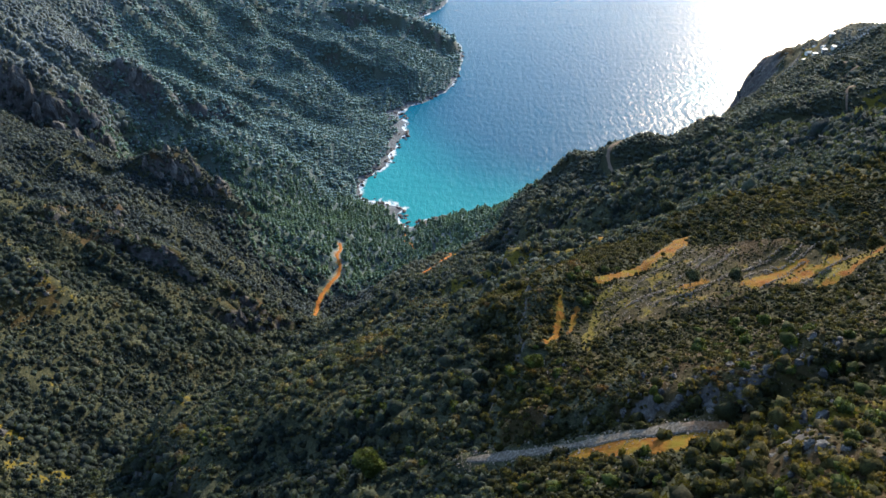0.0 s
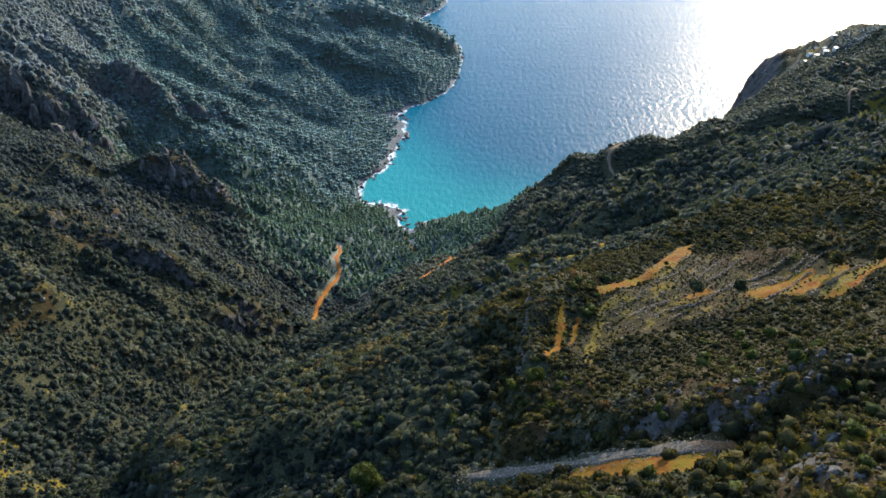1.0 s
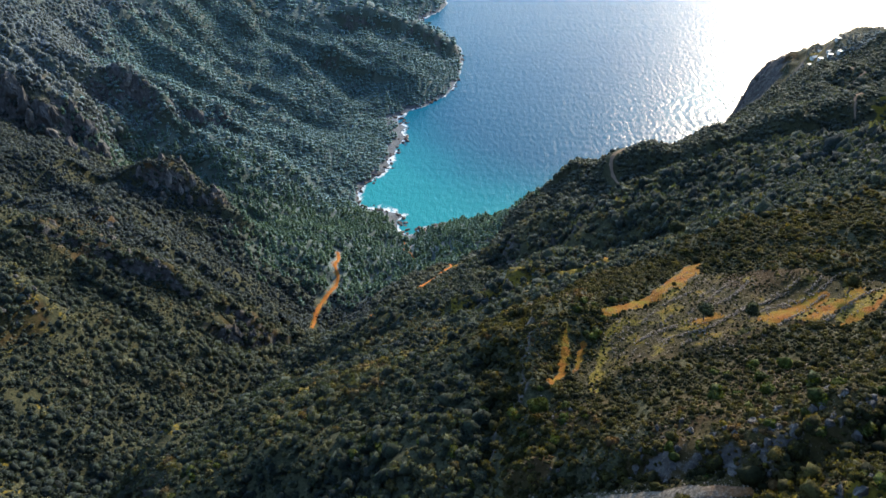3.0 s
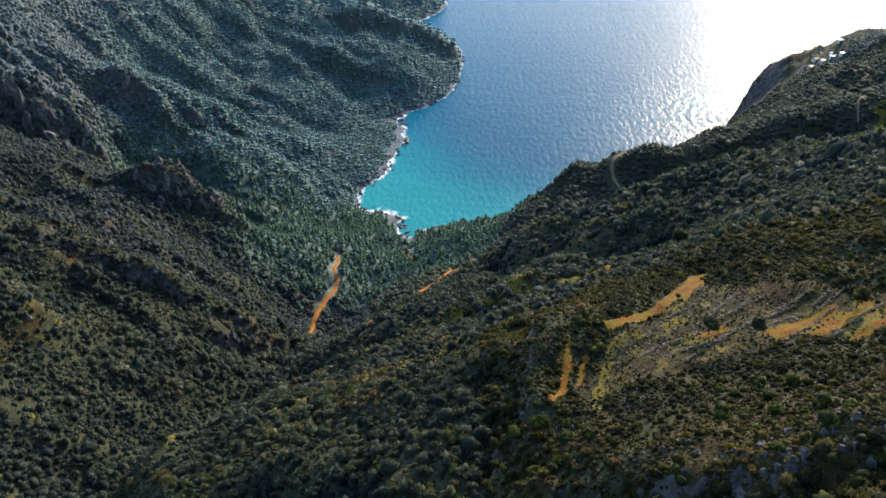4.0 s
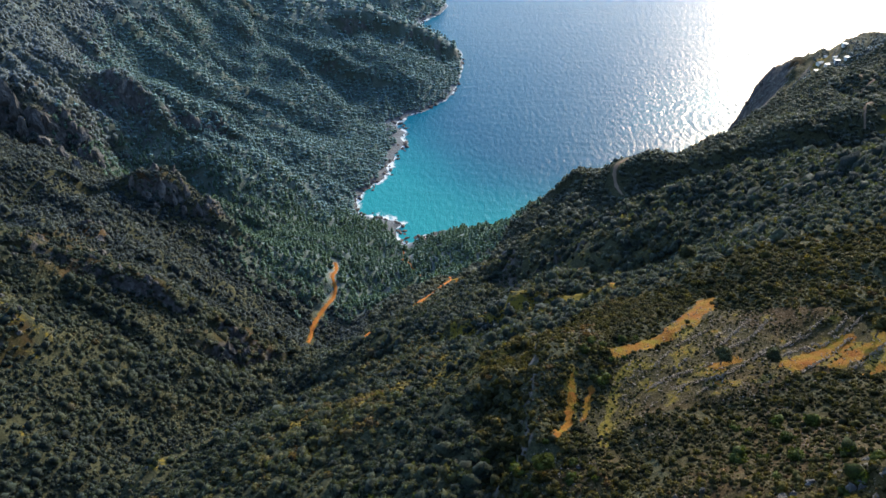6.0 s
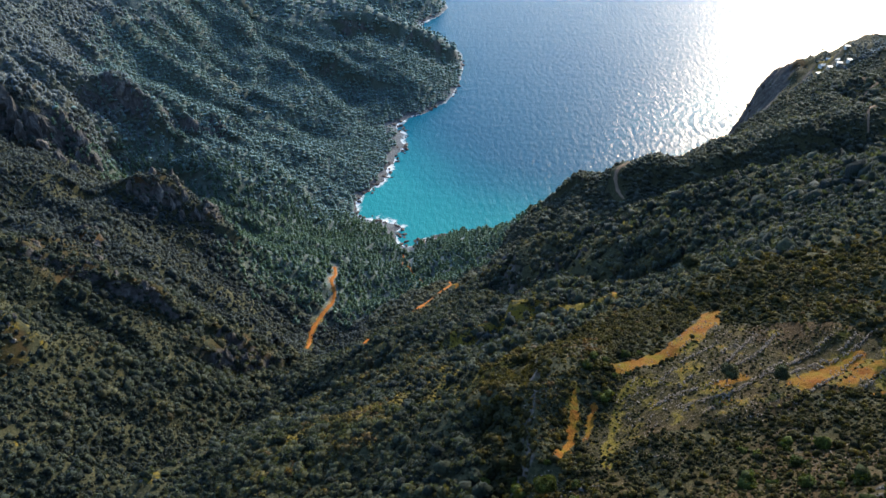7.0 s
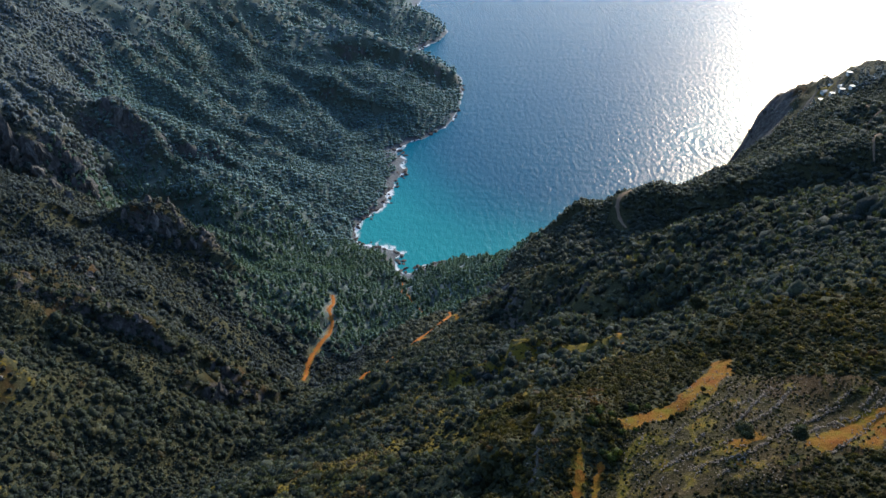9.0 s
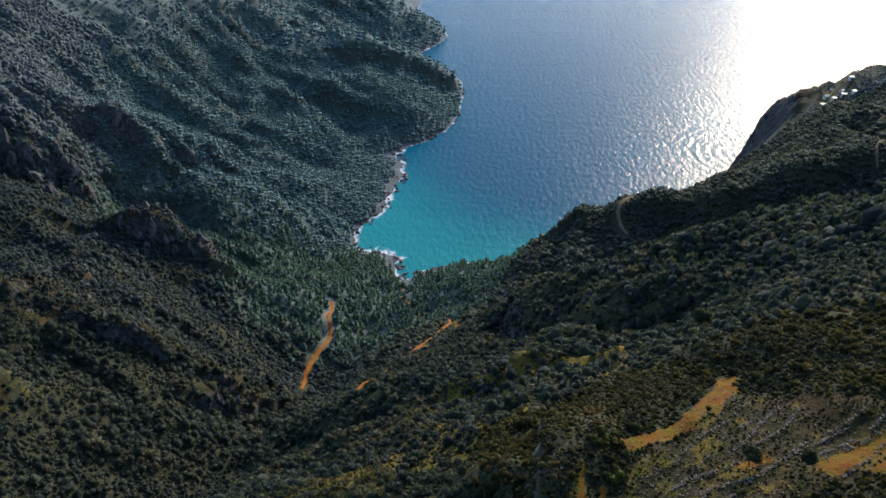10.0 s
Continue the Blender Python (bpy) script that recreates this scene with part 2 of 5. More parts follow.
MIDDLE_SLOPE = [(112, 279, 346), (54, 312, 300), (43, 330, 291), (148, 336, 331), (-30, 358, 235), (-51, 363, 209), (-22, 402, 207), (105, 408, 289), (30, 417, 220),
                (-49, 437, 165), (56, 469, 217), (13, 518, 149), (-17, 532, 133), (68, 254, 343), (7, 312, 274)]
RAVINE = [(-175, 215, 222), (-187, 236, 217), (-160, 262, 200), (-135, 305, 183), (-165, 337, 176), (-155, 355, 170), (-112, 365, 158), (-95, 470, 112), (-109, 519, 88),
          (-67, 601, 60), (-83, 607, 74), (-50, 712, 30)]
LEFT_FLANK = [(-182, 332, 194), (-208, 356, 204), (-244, 365, 242), (-206, 404, 196), (-260, 405, 230), (-171, 424, 180), (-139, 462, 147), (-178, 524, 145), (-340, 420, 270),
              (-300, 320, 268), (-250, 240, 262), (-244, 512, 190)]
PINNACLE_SPUR = [(-300, 587, 183), (-156, 591, 104), (-176, 626, 113), (-201, 626, 142), (-215, 632, 154), (-290, 640, 170), (-338, 557, 201), (-380, 697, 165), (-253, 607, 171),
                 (-290, 705, 100), (-235, 684, 88), (-185, 668, 82), (-460, 640, 215), (-560, 560, 300)]
COVE_WOOD = [(-45, 768, 3), (-42, 755, 9), (-52, 772, 6), (-36, 774, 5), (4, 685, 65), (-127, 699, 64), (-134, 717, 49), (-61, 752, 27), (14, 727, 45),
             (37, 777, 24), (-133, 869, 12), (-85, 800, 12)]
LEFT_MOUNTAIN = [(-369, 769, 105), (-452, 776, 166), (-212, 777, 47), (-401, 830, 150), (-307, 854, 83), (-448, 871, 177), (-233, 879, 68), (-348, 884, 125), (-403, 907, 139),
                 (-299, 928, 94), (-394, 929, 161), (-225, 1060, 45), (-286, 1145, 76), (-161, 944, 34), (-132, 1094, 27), (-358, 1061, 109), (-187, 827, 38), (-620, 780, 260),
                 (-620, 950, 285), (-560, 1100, 215)]
RIGHT_RIDGE = [(195, 370, 335), (231, 408, 316), (197, 414, 312), (228, 584, 224), (305, 594, 257), (157, 648, 183), (337, 789, 167), (420, 772, 222), (429, 859, 199),
               (383, 926, 110), (397, 930, 149), (416, 932, 164), (476, 929, 192), (430, 940, 160), (441, 985, 138), (330, 420, 345), (450, 620, 300), (580, 880, 225),
               (600, 700, 290), (190, 720, 120), (270, 790, 85), (335, 880, 45), (372, 930, 60), (640, 1020, 150)]
CAPES = [(24, 1380, 20), (0, 1380, 40), (-27, 1380, 52), (-72, 1380, 76), (-133, 1390, 92), (-209, 1400, 102), (-330, 1420, 150), (-480, 1400, 210), (-20, 1690, 30),
         (-51, 1690, 41), (-112, 1690, 68), (-218, 1700, 90), (-400, 1700, 160), (-640, 1600, 260), (-60, 1230, 40), (-170, 1230, 72), (-330, 1260, 120), (-120, 1560, 14),
         (-260, 1560, 60)]
SHORE = [(-3, 1640, 0), (-40, 1590, 0), (-20, 1460, 0), (30, 1380, 0), (28, 1278, 0), (15, 1218, 0), (-22, 1163, 0), (-55, 1132, 0), (-72, 1112, 0),
         (-53, 1079, 0), (-57, 1036, 0), (-67, 993, 0), (-80, 975, 0), (-73, 955, 0), (-94, 922, 0), (-114, 885, 0), (-106, 848, 0), (-67, 836, 0),
         (-50, 825, 0), (-48, 784, 0), (-3, 806, 0), (32, 815, 0), (56, 808, 0), (130, 800, 0), (220, 850, 0), (300, 920, 0), (385, 1010, 0),
         (450, 1060, 0), (600, 1110, 0)]
OFFSHORE = [(-43, 790, -3), (-40, 800, -4), (-34, 812, -5), (-42, 812, -4), (60, 1640, -14), (80, 1380, -14), (60, 1240, -12), (0, 1130, -10), (0, 1060, -10),
            (-20, 990, -9), (-40, 930, -8), (-70, 880, -6), (-48, 850, -4), (-20, 830, -4), (40, 850, -7), (130, 850, -12), (230, 910, -15), (300, 1000, -18),
            (450, 1130, -20), (150, 1700, -25)]
DEEPER = [(300, 1400, -25), (700, 1250, -20), (14, 1660, -6), (12, 1700, -9), (-4, 1745, -9), (-26, 1800, -8), (46, 1355, -9), (44, 1320, -8), (45, 1400, -9),
          (42, 1280, -8), (32, 1222, -8), (-4, 1158, -7), (-38, 1122, -6), (-38, 1079, -6), (-43, 1036, -6), (-53, 993, -6), (-60, 955, -5), (22, 1450, -8),
          (60, 1950, -20), (-50, 1830, -8), (-200, 1900, 60)]

# hollows and crests between the main lines
HOLLOW = [(18, 360, 250), (-1, 366, 240), (-29, 311, 255), (59, 397, 251), (42, 424, 227), (32, 319, 286), (150, 520, 178), (215, 525, 190), (290, 535, 220),
          (370, 560, 258), (200, 606, 206), (120, 660, 165), (120, 590, 168), (88, 540, 165), (286, 574, 248), (143, 393, 313), (-26, 464, 160)]
LEFT_RIBS = [(-252, 425, 235), (-223, 451, 215), (-229, 422, 217), (-220, 415, 206), (-238, 410, 211), (-256, 515, 205), (-183, 492, 153), (-147, 540, 106), (-250, 570, 160),
             (-222, 566, 144), (-200, 578, 128), (-176, 578, 120), (-328, 553, 194), (-241, 599, 155), (-131, 417, 139), (-177, 402, 182), (-194, 394, 191), (-179, 376, 185),
             (-211, 396, 204), (-155, 380, 170), (-101, 487, 102)]
FAR_RIBS = [(-365, 850, 88), (-330, 832, 70), (-395, 872, 118), (-340, 1000, 74), (-260, 1005, 42), (-410, 1000, 118), (-190, 1000, 26), (-330, 1190, 80), (-220, 1180, 50),
            (-400, 1180, 140), (-300, 1300, 105), (-150, 1310, 52), (-260, 1480, 70), (-150, 1470, 40), (-420, 1480, 130)]
FIELD_SLOPE = [(38, 186, 367), (32, 168, 367), (51, 108, 397), (26, 127, 373), (-55, 187, 318), (39, 118, 385), (72, 111, 410), (20, 199, 361), (27, 180, 367),
               (10, 185, 351), (-44, 181, 322), (-25, 179, 332), (-5, 168, 351), (12, 192, 350), (16, 169, 357), (23, 166, 369), (6, 151, 358), (18, 151, 362),
               (26, 148, 370), (-7, 145, 351), (10, 138, 359), (20, 133, 371), (35, 128, 382), (41, 131, 387), (49, 122, 393), (56, 115, 397), (60, 112, 404),
               (65, 104, 406), (69, 98, 415), (63, 127, 400), (76, 130, 402), (87, 128, 407), (47, 154, 376), (57, 105, 398)]
MID_BANK = [(82, 218, 368), (21, 306, 283), (68, 204, 369), (1, 227, 321), (53, 324, 295), (67, 320, 302), (106, 250, 367), (-3, 332, 261), (13, 322, 275),
            (28, 309, 291), (42, 301, 300), (56, 297, 307), (66, 271, 329), (151, 282, 365), (-43, 308, 252), (-24, 305, 261), (-8, 295, 276), (7, 286, 288),
            (23, 272, 305), (35, 262, 319), (46, 254, 329), (109, 220, 376), (122, 217, 382), (-50, 255, 284), (-15, 241, 307), (0, 244, 309), (13, 237, 320),
            (30, 200, 363), (-53, 228, 300)]
FAR_BANK = [(-48, 428, 172), (44, 443, 226), (150, 617, 184), (-47, 388, 202), (-46, 634, 59), (19, 598, 98), (37, 453, 213), (54, 412, 247), (73, 409, 254),
            (83, 372, 287), (102, 380, 289), (118, 375, 296), (130, 359, 311), (142, 337, 330), (-47, 518, 120), (-18, 479, 157), (6, 426, 203), (27, 399, 230),
            (-43, 368, 215), (-21, 348, 242)]
SPUR_SIDE = [(-119, 235, 272), (-70, 223, 299), (-77, 280, 253), (-122, 215, 268), (-102, 215, 282), (-65, 182, 309), (-195, 274, 208)]
LEFT_BANK = [(-211, 407, 198), (-250, 414, 229), (-234, 418, 217), (-230, 370, 231), (-218, 383, 211), (-200, 389, 196), (-179, 391, 185), (-159, 388, 178), (-143, 397, 159),
             (-223, 342, 223), (-208, 347, 209), (-190, 350, 197), (-171, 354, 185), (-156, 361, 172), (-211, 316, 213), (-195, 319, 201), (-179, 324, 186), (-203, 299, 215),
             (-179, 293, 203)]
LEFT_SHELF = [(-109, 508, 94), (-129, 450, 141), (-272, 503, 210), (-264, 439, 241), (-250, 448, 226), (-233, 452, 219), (-213, 454, 208), (-192, 454, 198), (-190, 501, 156),
              (-168, 505, 141), (-144, 494, 134), (-129, 510, 102), (-215, 426, 204), (-196, 426, 192), (-179, 433, 177), (-159, 438, 166), (-139, 439, 145), (-122, 442, 131),
              (-260, 510, 212)]
CRAG_SIDE = [(-105, 643, 69), (-248, 640, 177), (-107, 650, 69), (-239, 636, 182), (-77, 620, 62), (-79, 549, 88), (-342, 607, 205), (-316, 596, 195), (-304, 610, 175),
             (-271, 605, 178), (-257, 621, 180), (-226, 621, 163), (-208, 615, 143), (-186, 600, 129), (-234, 589, 149), (-210, 582, 136), (-243, 530, 189), (-168, 594, 110),
             (-141, 575, 98), (-165, 629, 109), (-132, 643, 92), (-110, 709, 54), (-81, 709, 39), (-115, 601, 90), (-131, 543, 93)]


def hashed(i, j, seed):
    v = np.sin(i * 127.1 + j * 311.7 + seed * 74.7) * 43758.5453
    return v - np.floor(v)


def grain(x, y, size, seed=0):
    """Smooth noise between -1 and 1 with lumps of the given size."""
    u, v = x / size, y / size
    i, j = np.floor(u), np.floor(v)
    a, b = u - i, v - j
    a, b = a * a * (3 - 2 * a), b * b * (3 - 2 * b)
    low = hashed(i, j, seed) * (1 - a) + hashed(i + 1, j, seed) * a
    high = hashed(i, j + 1, seed) * (1 - a) + hashed(i + 1, j + 1, seed) * a
    return 2 * (low * (1 - b) + high * b) - 1


def smooth(a, b, v):
    v = np.clip((v - a) / (b - a), 0, 1)
    return v * v * (3 - 2 * v)


KNOTS = np.array(NEAR_SLOPE + WEST_SPUR + OLD_FIELD + MIDDLE_SLOPE + RAVINE + LEFT_FLANK + PINNACLE_SPUR + COVE_WOOD
                 + LEFT_MOUNTAIN + RIGHT_RIDGE + HOLLOW + LEFT_RIBS + FAR_RIBS + CAPES + SHORE + OFFSHORE + DEEPER
                 + FIELD_SLOPE + MID_BANK + FAR_BANK + SPUR_SIDE + LEFT_BANK + LEFT_SHELF + CRAG_SIDE, float)


def spread(xy, knots):
    return -np.sqrt(((xy[:, None, :] - knots[None, :, :2]) ** 2).sum(-1) + 4.0)


def solve_land():
    """Weights of the broad shape, so that shape and relief together pass through the knots."""
    n = len(KNOTS)
    m = np.zeros((n + 3, n + 3))
    m[:n, :n] = spread(KNOTS[:, :2], KNOTS) + 1.5 * np.eye(n)
    m[:n, n], m[:n, n + 1:n + 3] = 1, KNOTS[:, :2]
    m[n:, :n] = m[:n, n:].T
    return np.linalg.solve(m, np.r_[KNOTS[:, 2] - relief(*KNOTS.T), 0, 0, 0])


# steep faces that break the slopes: a line, with the higher ground on its left hand, and the height of the step
FACES = [([(34, 318), (46, 355), (44, 410), (50, 460), (42, 520)][::-1], 15, 34), ([(-300, 604), (-252, 612), (-228, 614), (-198, 614)], 15, 26), ([(-264, 439), (-230, 441), (-200, 442), (-152, 446)], 13, 18),
         ([(-152, 424), (-136, 432), (-120, 446)], 15, 16), ([(-62, 345), (-43, 362), (-39, 400), (-30, 445)][::-1], 5, 24), ([(-480, 790), (-440, 775), (-405, 781), (-372, 760)], 20, 34),
         ([(-425, 888), (-385, 898), (-330, 898), (-285, 905)], 15, 34), ([(360, 890), (383, 935), (398, 985), (430, 1035)][::-1], 34, 34), ([(-160, 1335), (-60, 1345), (6, 1352)], 26, 40),
         ([(-430, 1090), (-350, 1050), (-260, 1040)], 20, 40), ([(-380, 1250), (-260, 1215), (-120, 1195)], 20, 40), ([(86, 112), (74, 111), (60, 114), (48, 119), (36, 126)][::-1], 4.5, 9), ([(82, 86), (72, 93), (64, 94)][::-1], 3.5, 6),
         ([(-138, 224), (-112, 198), (-98, 180)], 14, 18), ([(31, 218), (28, 195), (23, 172), (16, 155)], 9, 15), ([(130, 640), (160, 615), (210, 588), (300, 575), (380, 590)], 13, 45), ([(-120, 470), (-100, 440), (-105, 400), (-130, 350)], 12, 20)]


def face_steps(x, y):
    """The rise of the steep faces, and how near each place is to one."""
    rise, near = np.zeros(np.shape(x)), np.zeros(np.shape(x))
    wobble = 4 * grain(x, y, 14, 15) + 2 * grain(x, y, 5, 16)
    for line, tall, reach in FACES:
        best, side = np.full(np.shape(x), 1e9), np.zeros(np.shape(x))
        for (ax, ay), (bx, by) in zip(line, line[1:]):
            dx, dy = bx - ax, by - ay
            k = np.clip(((x - ax) * dx + (y - ay) * dy) / (dx * dx + dy * dy), 0, 1)
            px, py = x - ax - k * dx, y - ay - k * dy
            d = np.hypot(px, py)
            closer = d < best
            best = np.where(closer, d, best)
            side = np.where(closer, np.sign(dx * py - dy * px), side)
        s = best * side + wobble
        rise += 0.5 * tall * np.tanh(s / (0.2 * reach)) * np.exp(-(best / reach) ** 2)
        near = np.maximum(near, np.exp(-(s / (0.2 * reach)) ** 2) * (best < reach))
    return rise, near


# sharp crests (above) and gullies (below) that the broad shape leaves too round: line, height, reach
CRESTS = [([(-127, 221), (-116, 234), (-100, 260), (-88, 282), (-60, 310), (-28, 312), (6, 318), (40, 308), (70, 290)], 9, 8),
          ([(-317, 1233), (-259, 1192), (-199, 1138), (-125, 1091), (-87, 1089)], 20, 30), ([(-350, 1145), (-322, 1124), (-273, 1077), (-220, 1045), (-169, 1029)], -16, 26),
          ([(-397, 1087), (-356, 1056), (-319, 1010), (-290, 930)], 9, 24), ([(-432, 878), (-390, 834), (-359, 799), (-313, 829)], -18, 30),
          ([(-196, 1377), (-143, 1314), (-89, 1232), (-42, 1200)], 14, 30), ([(-269, 1272), (-207, 1213), (-146, 1139)], -18, 34), ([(-450, 869), (-411, 817), (-392, 800)], 7, 20),
          ([(-490, 790), (-446, 775), (-405, 752)], 8, 14), ([(-287, 622), (-262, 630), (-240, 636), (-222, 627), (-205, 618), (-185, 620)], 4, 10),
          ([(-258, 632), (-245, 640)], 4, 8), ([(-268, 492), (-242, 508), (-216, 502), (-194, 505), (-167, 498), (-138, 467)], 7, 10), ([(-264, 380), (-248, 373), (-232, 368), (-216, 361), (-190, 352)], 7, 10),
          ([(-257, 414), (-236, 414), (-207, 405), (-183, 395)], -7, 12), ([(85, 384), (108, 358), (153, 360), (195, 361)], 3, 14), ([(140, 650), (150, 632), (180, 612), (228, 590), (305, 600)], 4, 16),
          ([(-240, 300), (-215, 312), (-190, 322), (-165, 330)], 6, 9), ([(-262, 336), (-235, 342), (-205, 340), (-180, 345)], -6, 10), ([(8, 214), (-10, 236), (-35, 262), (-62, 286)], -6, 12),
          ([(100, 324), (76, 345), (60, 370), (46, 396), (32, 425)], -26, 13), ([(112, 352), (90, 384), (70, 425), (60, 470), (58, 520)], 6, 12), ([(-8, 326), (-34, 330), (-60, 346), (-82, 376)], -14, 11), ([(20, 240), (5, 262), (-15, 284)], 5, 10)]


def crest_relief(x, y):
    """The sharp crests and gullies."""
    out = np.zeros(np.shape(x))
    shift = 3.5 * grain(x, y, 17, 33) + 1.5 * grain(x, y, 6, 34)
    for line, tall, reach in CRESTS:
        best = np.full(np.shape(x), 1e9)
        for (ax, ay), (bx, by) in zip(line, line[1:]):
            dx, dy = bx - ax, by - ay
            k = np.clip(((x - ax) * dx + (y - ay) * dy) / (dx * dx + dy * dy), 0, 1)
            best = np.minimum(best, np.hypot(x - ax - k * dx, y - ay - k * dy))
        out += tall * np.exp(-np.maximum(best + 0.5 * shift, 0) / reach)
    return out



def base_height(x, y):
    """The broad shape of the land, metres above the sea."""
    x, y = np.broadcast_arrays(np.asarray(x, float), np.asarray(y, float))
    xy, out = np.c_[x.ravel(), y.ravel()], np.empty(x.size)
    for k in range(0, len(xy), 20000):
        part_xy = xy[k:k + 20000]
        out[k:k + 20000] = spread(part_xy, KNOTS) @ WEIGHTS[:-3] + WEIGHTS[-3] + part_xy @ WEIGHTS[-2:]
    return out.reshape(x.shape)
# ---- ways and bare strips, as lines on the plan ----
VALLEY_TRACK = [(-107, 652), (-103, 630), (-104, 612), (-99, 592), (-101, 574), (-107, 556), (-111, 535), (-110, 516), (-109, 500)]
BEACH_TRACK = [(-46, 745), (-42, 715), (-41, 690), (-25, 640), (-8, 590), (6, 545), (4, 520), (-10, 490), (-20, 470), (-30, 448), (-40, 432), (-50, 425), (-54, 412)]
RIDGE_TRACK = [(166, 642), (159, 635), (153, 629), (150, 621), (150, 613), (151, 604), (153, 594)]
UPPER_TRACK = [(404, 716), (391, 702), (378, 694), (384, 680), (371, 667), (361, 654), (352, 632), (340, 618), (345, 606), (333, 594), (326, 572)]
HILL_ROAD = [(6, 129), (12, 127.5), (20, 124.5), (29, 120.5), (37, 116), (44, 111.5), (51, 108.5), (58, 107)]
SOIL_STRIPS = [([(51, 197), (58, 199), (66, 203), (73, 209), (80, 217), (83, 222)], 2.6), ([(74, 206), (81, 214)], 1.8),
               ([(37, 187), (35, 178), (33, 170), (29, 164)], 1.15), ([(42, 188), (40, 179), (37, 171)], 0.9),
               ([(90, 177), (98, 181), (108, 186)], 2.3), ([(100, 175), (108, 179), (117, 184)], 1.9), ([(103, 168.5), (111, 172), (120, 178), (130, 186)], 0.8),
               ([(73, 182), (77, 183)], 1.6), ([(30, 116), (38, 110.5), (45, 105.5), (51, 104)], 2.5),
               ([(68, 270), (74, 300)], 1.2), ([(10, 520), (16, 508)], 2.0), ([(-53, 404), (-49, 424), (-46, 440)], 3.6), ([(-38, 433), (-33, 440)], 1.6), ([(-40, 684), (-36, 694)], 2.4), ([(5, 524), (10, 533)], 2.4), ([(-20, 470), (-12, 480)], 2.0)]
STRAW_STRIPS = [([(52, 189), (48, 183), (43, 171), (40, 160)], 1.5), ([(96, 178), (107, 183)], 2.4), ([(106, 176), (117, 182)], 2.2), ([(106, 171), (128, 185)], 2.6),
                ([(37, 188), (34, 172)], 2.2), ([(76, 208), (70, 201)], 2.2), ([(52, 190), (64, 184), (74, 180)], 0.9), ([(62, 94), (90, 84)], 2.2), ([(36, 110), (46, 103)], 1.8), ([(60, 104), (66, 96), (74, 91)], 1.2)]
# crests where grass shows between the shrubs
GRASSY_CRESTS = [[(-62, 234), (-20, 248), (26, 236)], [(-34, 292), (18, 308), (62, 292)], [(-8, 262), (30, 256)]]
BEACH_HEAD = [(-46, 786), (-43, 768), (-41, 748)]
# looser patches of dry grass: x, y, reach
DRY_PATCHES = [(-34, 237, 12), (-23, 247, 12), (-6, 239, 14), (10, 227, 11), (24, 237, 9), (40, 306, 7), (52, 300, 8), (62, 293, 7), (1, 316, 8), (-18, 291, 12), (16, 309, 9), (61, 262, 8), (-88, 276, 7), (-100, 258, 8), (-114, 238, 8), (-124, 224, 7), (-74, 239, 7), (-52, 230, 9), (30, 255, 9), (5, 270, 10),
               (-206, 242, 9), (-192, 235, 8), (-177, 263, 6), (-215, 256, 7), (-186, 241, 6), (-205, 253, 5), (-273, 398, 10), (-267, 452, 8), (-295, 452, 12), (-228, 348, 9), (-200, 372, 9), (-150, 462, 8), (-179, 420, 7), (-240, 330, 8), (-215, 300, 8), (352, 584, 13), (344, 572, 8), (420, 856, 14), (432, 870, 12)]


def away(x, y, line):
    """Distance from a line on the plan."""
    best = np.full(np.shape(x), 1e9)
    for (ax, ay), (bx, by) in zip(line, line[1:]):
        dx, dy = bx - ax, by - ay
        k = np.clip(((x - ax) * dx + (y - ay) * dy) / (dx * dx + dy * dy), 0, 1)
        best = np.minimum(best, np.hypot(x - ax - k * dx, y - ay - k * dy))
    return best


FIELD_EDGE = [(80, 218), (90, 208), (98, 203), (112, 193), (132, 190), (128, 178), (104, 170), (92, 173), (72, 169), (52, 168), (40, 160), (36, 166), (50, 191), (66, 201)]


def field(x, y):
    """1 inside the old terraced field, 0 outside it, soft at the edge."""
    inside = np.zeros(np.shape(x), bool)
    for (ax, ay), (bx, by) in zip(FIELD_EDGE, FIELD_EDGE[1:] + FIELD_EDGE[:1]):
        cut = (ay > y) != (by > y)
        inside ^= cut & (x < (bx - ax) * (y - ay) / ((by - ay) or 1e-9) + ax)
    d = away(x, y, FIELD_EDGE + FIELD_EDGE[:1]) * np.where(inside, 1, -1) + 3.0 * grain(x, y, 9, 8)
    return smooth(-2.0, 2.5, d)


def craggy(x, y):
    """How much bare rock breaks through, by place."""
    spots = [(-440, 790, 80), (-385, 772, 30), (-255, 630, 26), (-205, 628, 14), (-250, 450, 40), (-250, 350, 30), (-202, 446, 22), (-140, 440, 26), (-395, 905, 40), (-292, 915, 30),
             (60, 114, 13), (66, 84, 17), (46, 117, 12), (74, 122, 10), (30, 330, 26), (45, 290, 22), (390, 940, 70), (40, 560, 28), (-105, 190, 14), (60, 470, 30), (20, 134, 8), (36, 150, 12), (-265, 510, 26)]
    out = np.zeros(np.shape(x))
    for cx, cy, r in spots:
        out = np.maximum(out, smooth(1.0, 0.35, np.hypot(x - cx, y - cy) / r))
    return out


WAYS = [(VALLEY_TRACK, 1.9), (BEACH_TRACK, 0.8), (RIDGE_TRACK, 2.0), (UPPER_TRACK, 1.4), (HILL_ROAD, 2.0)]


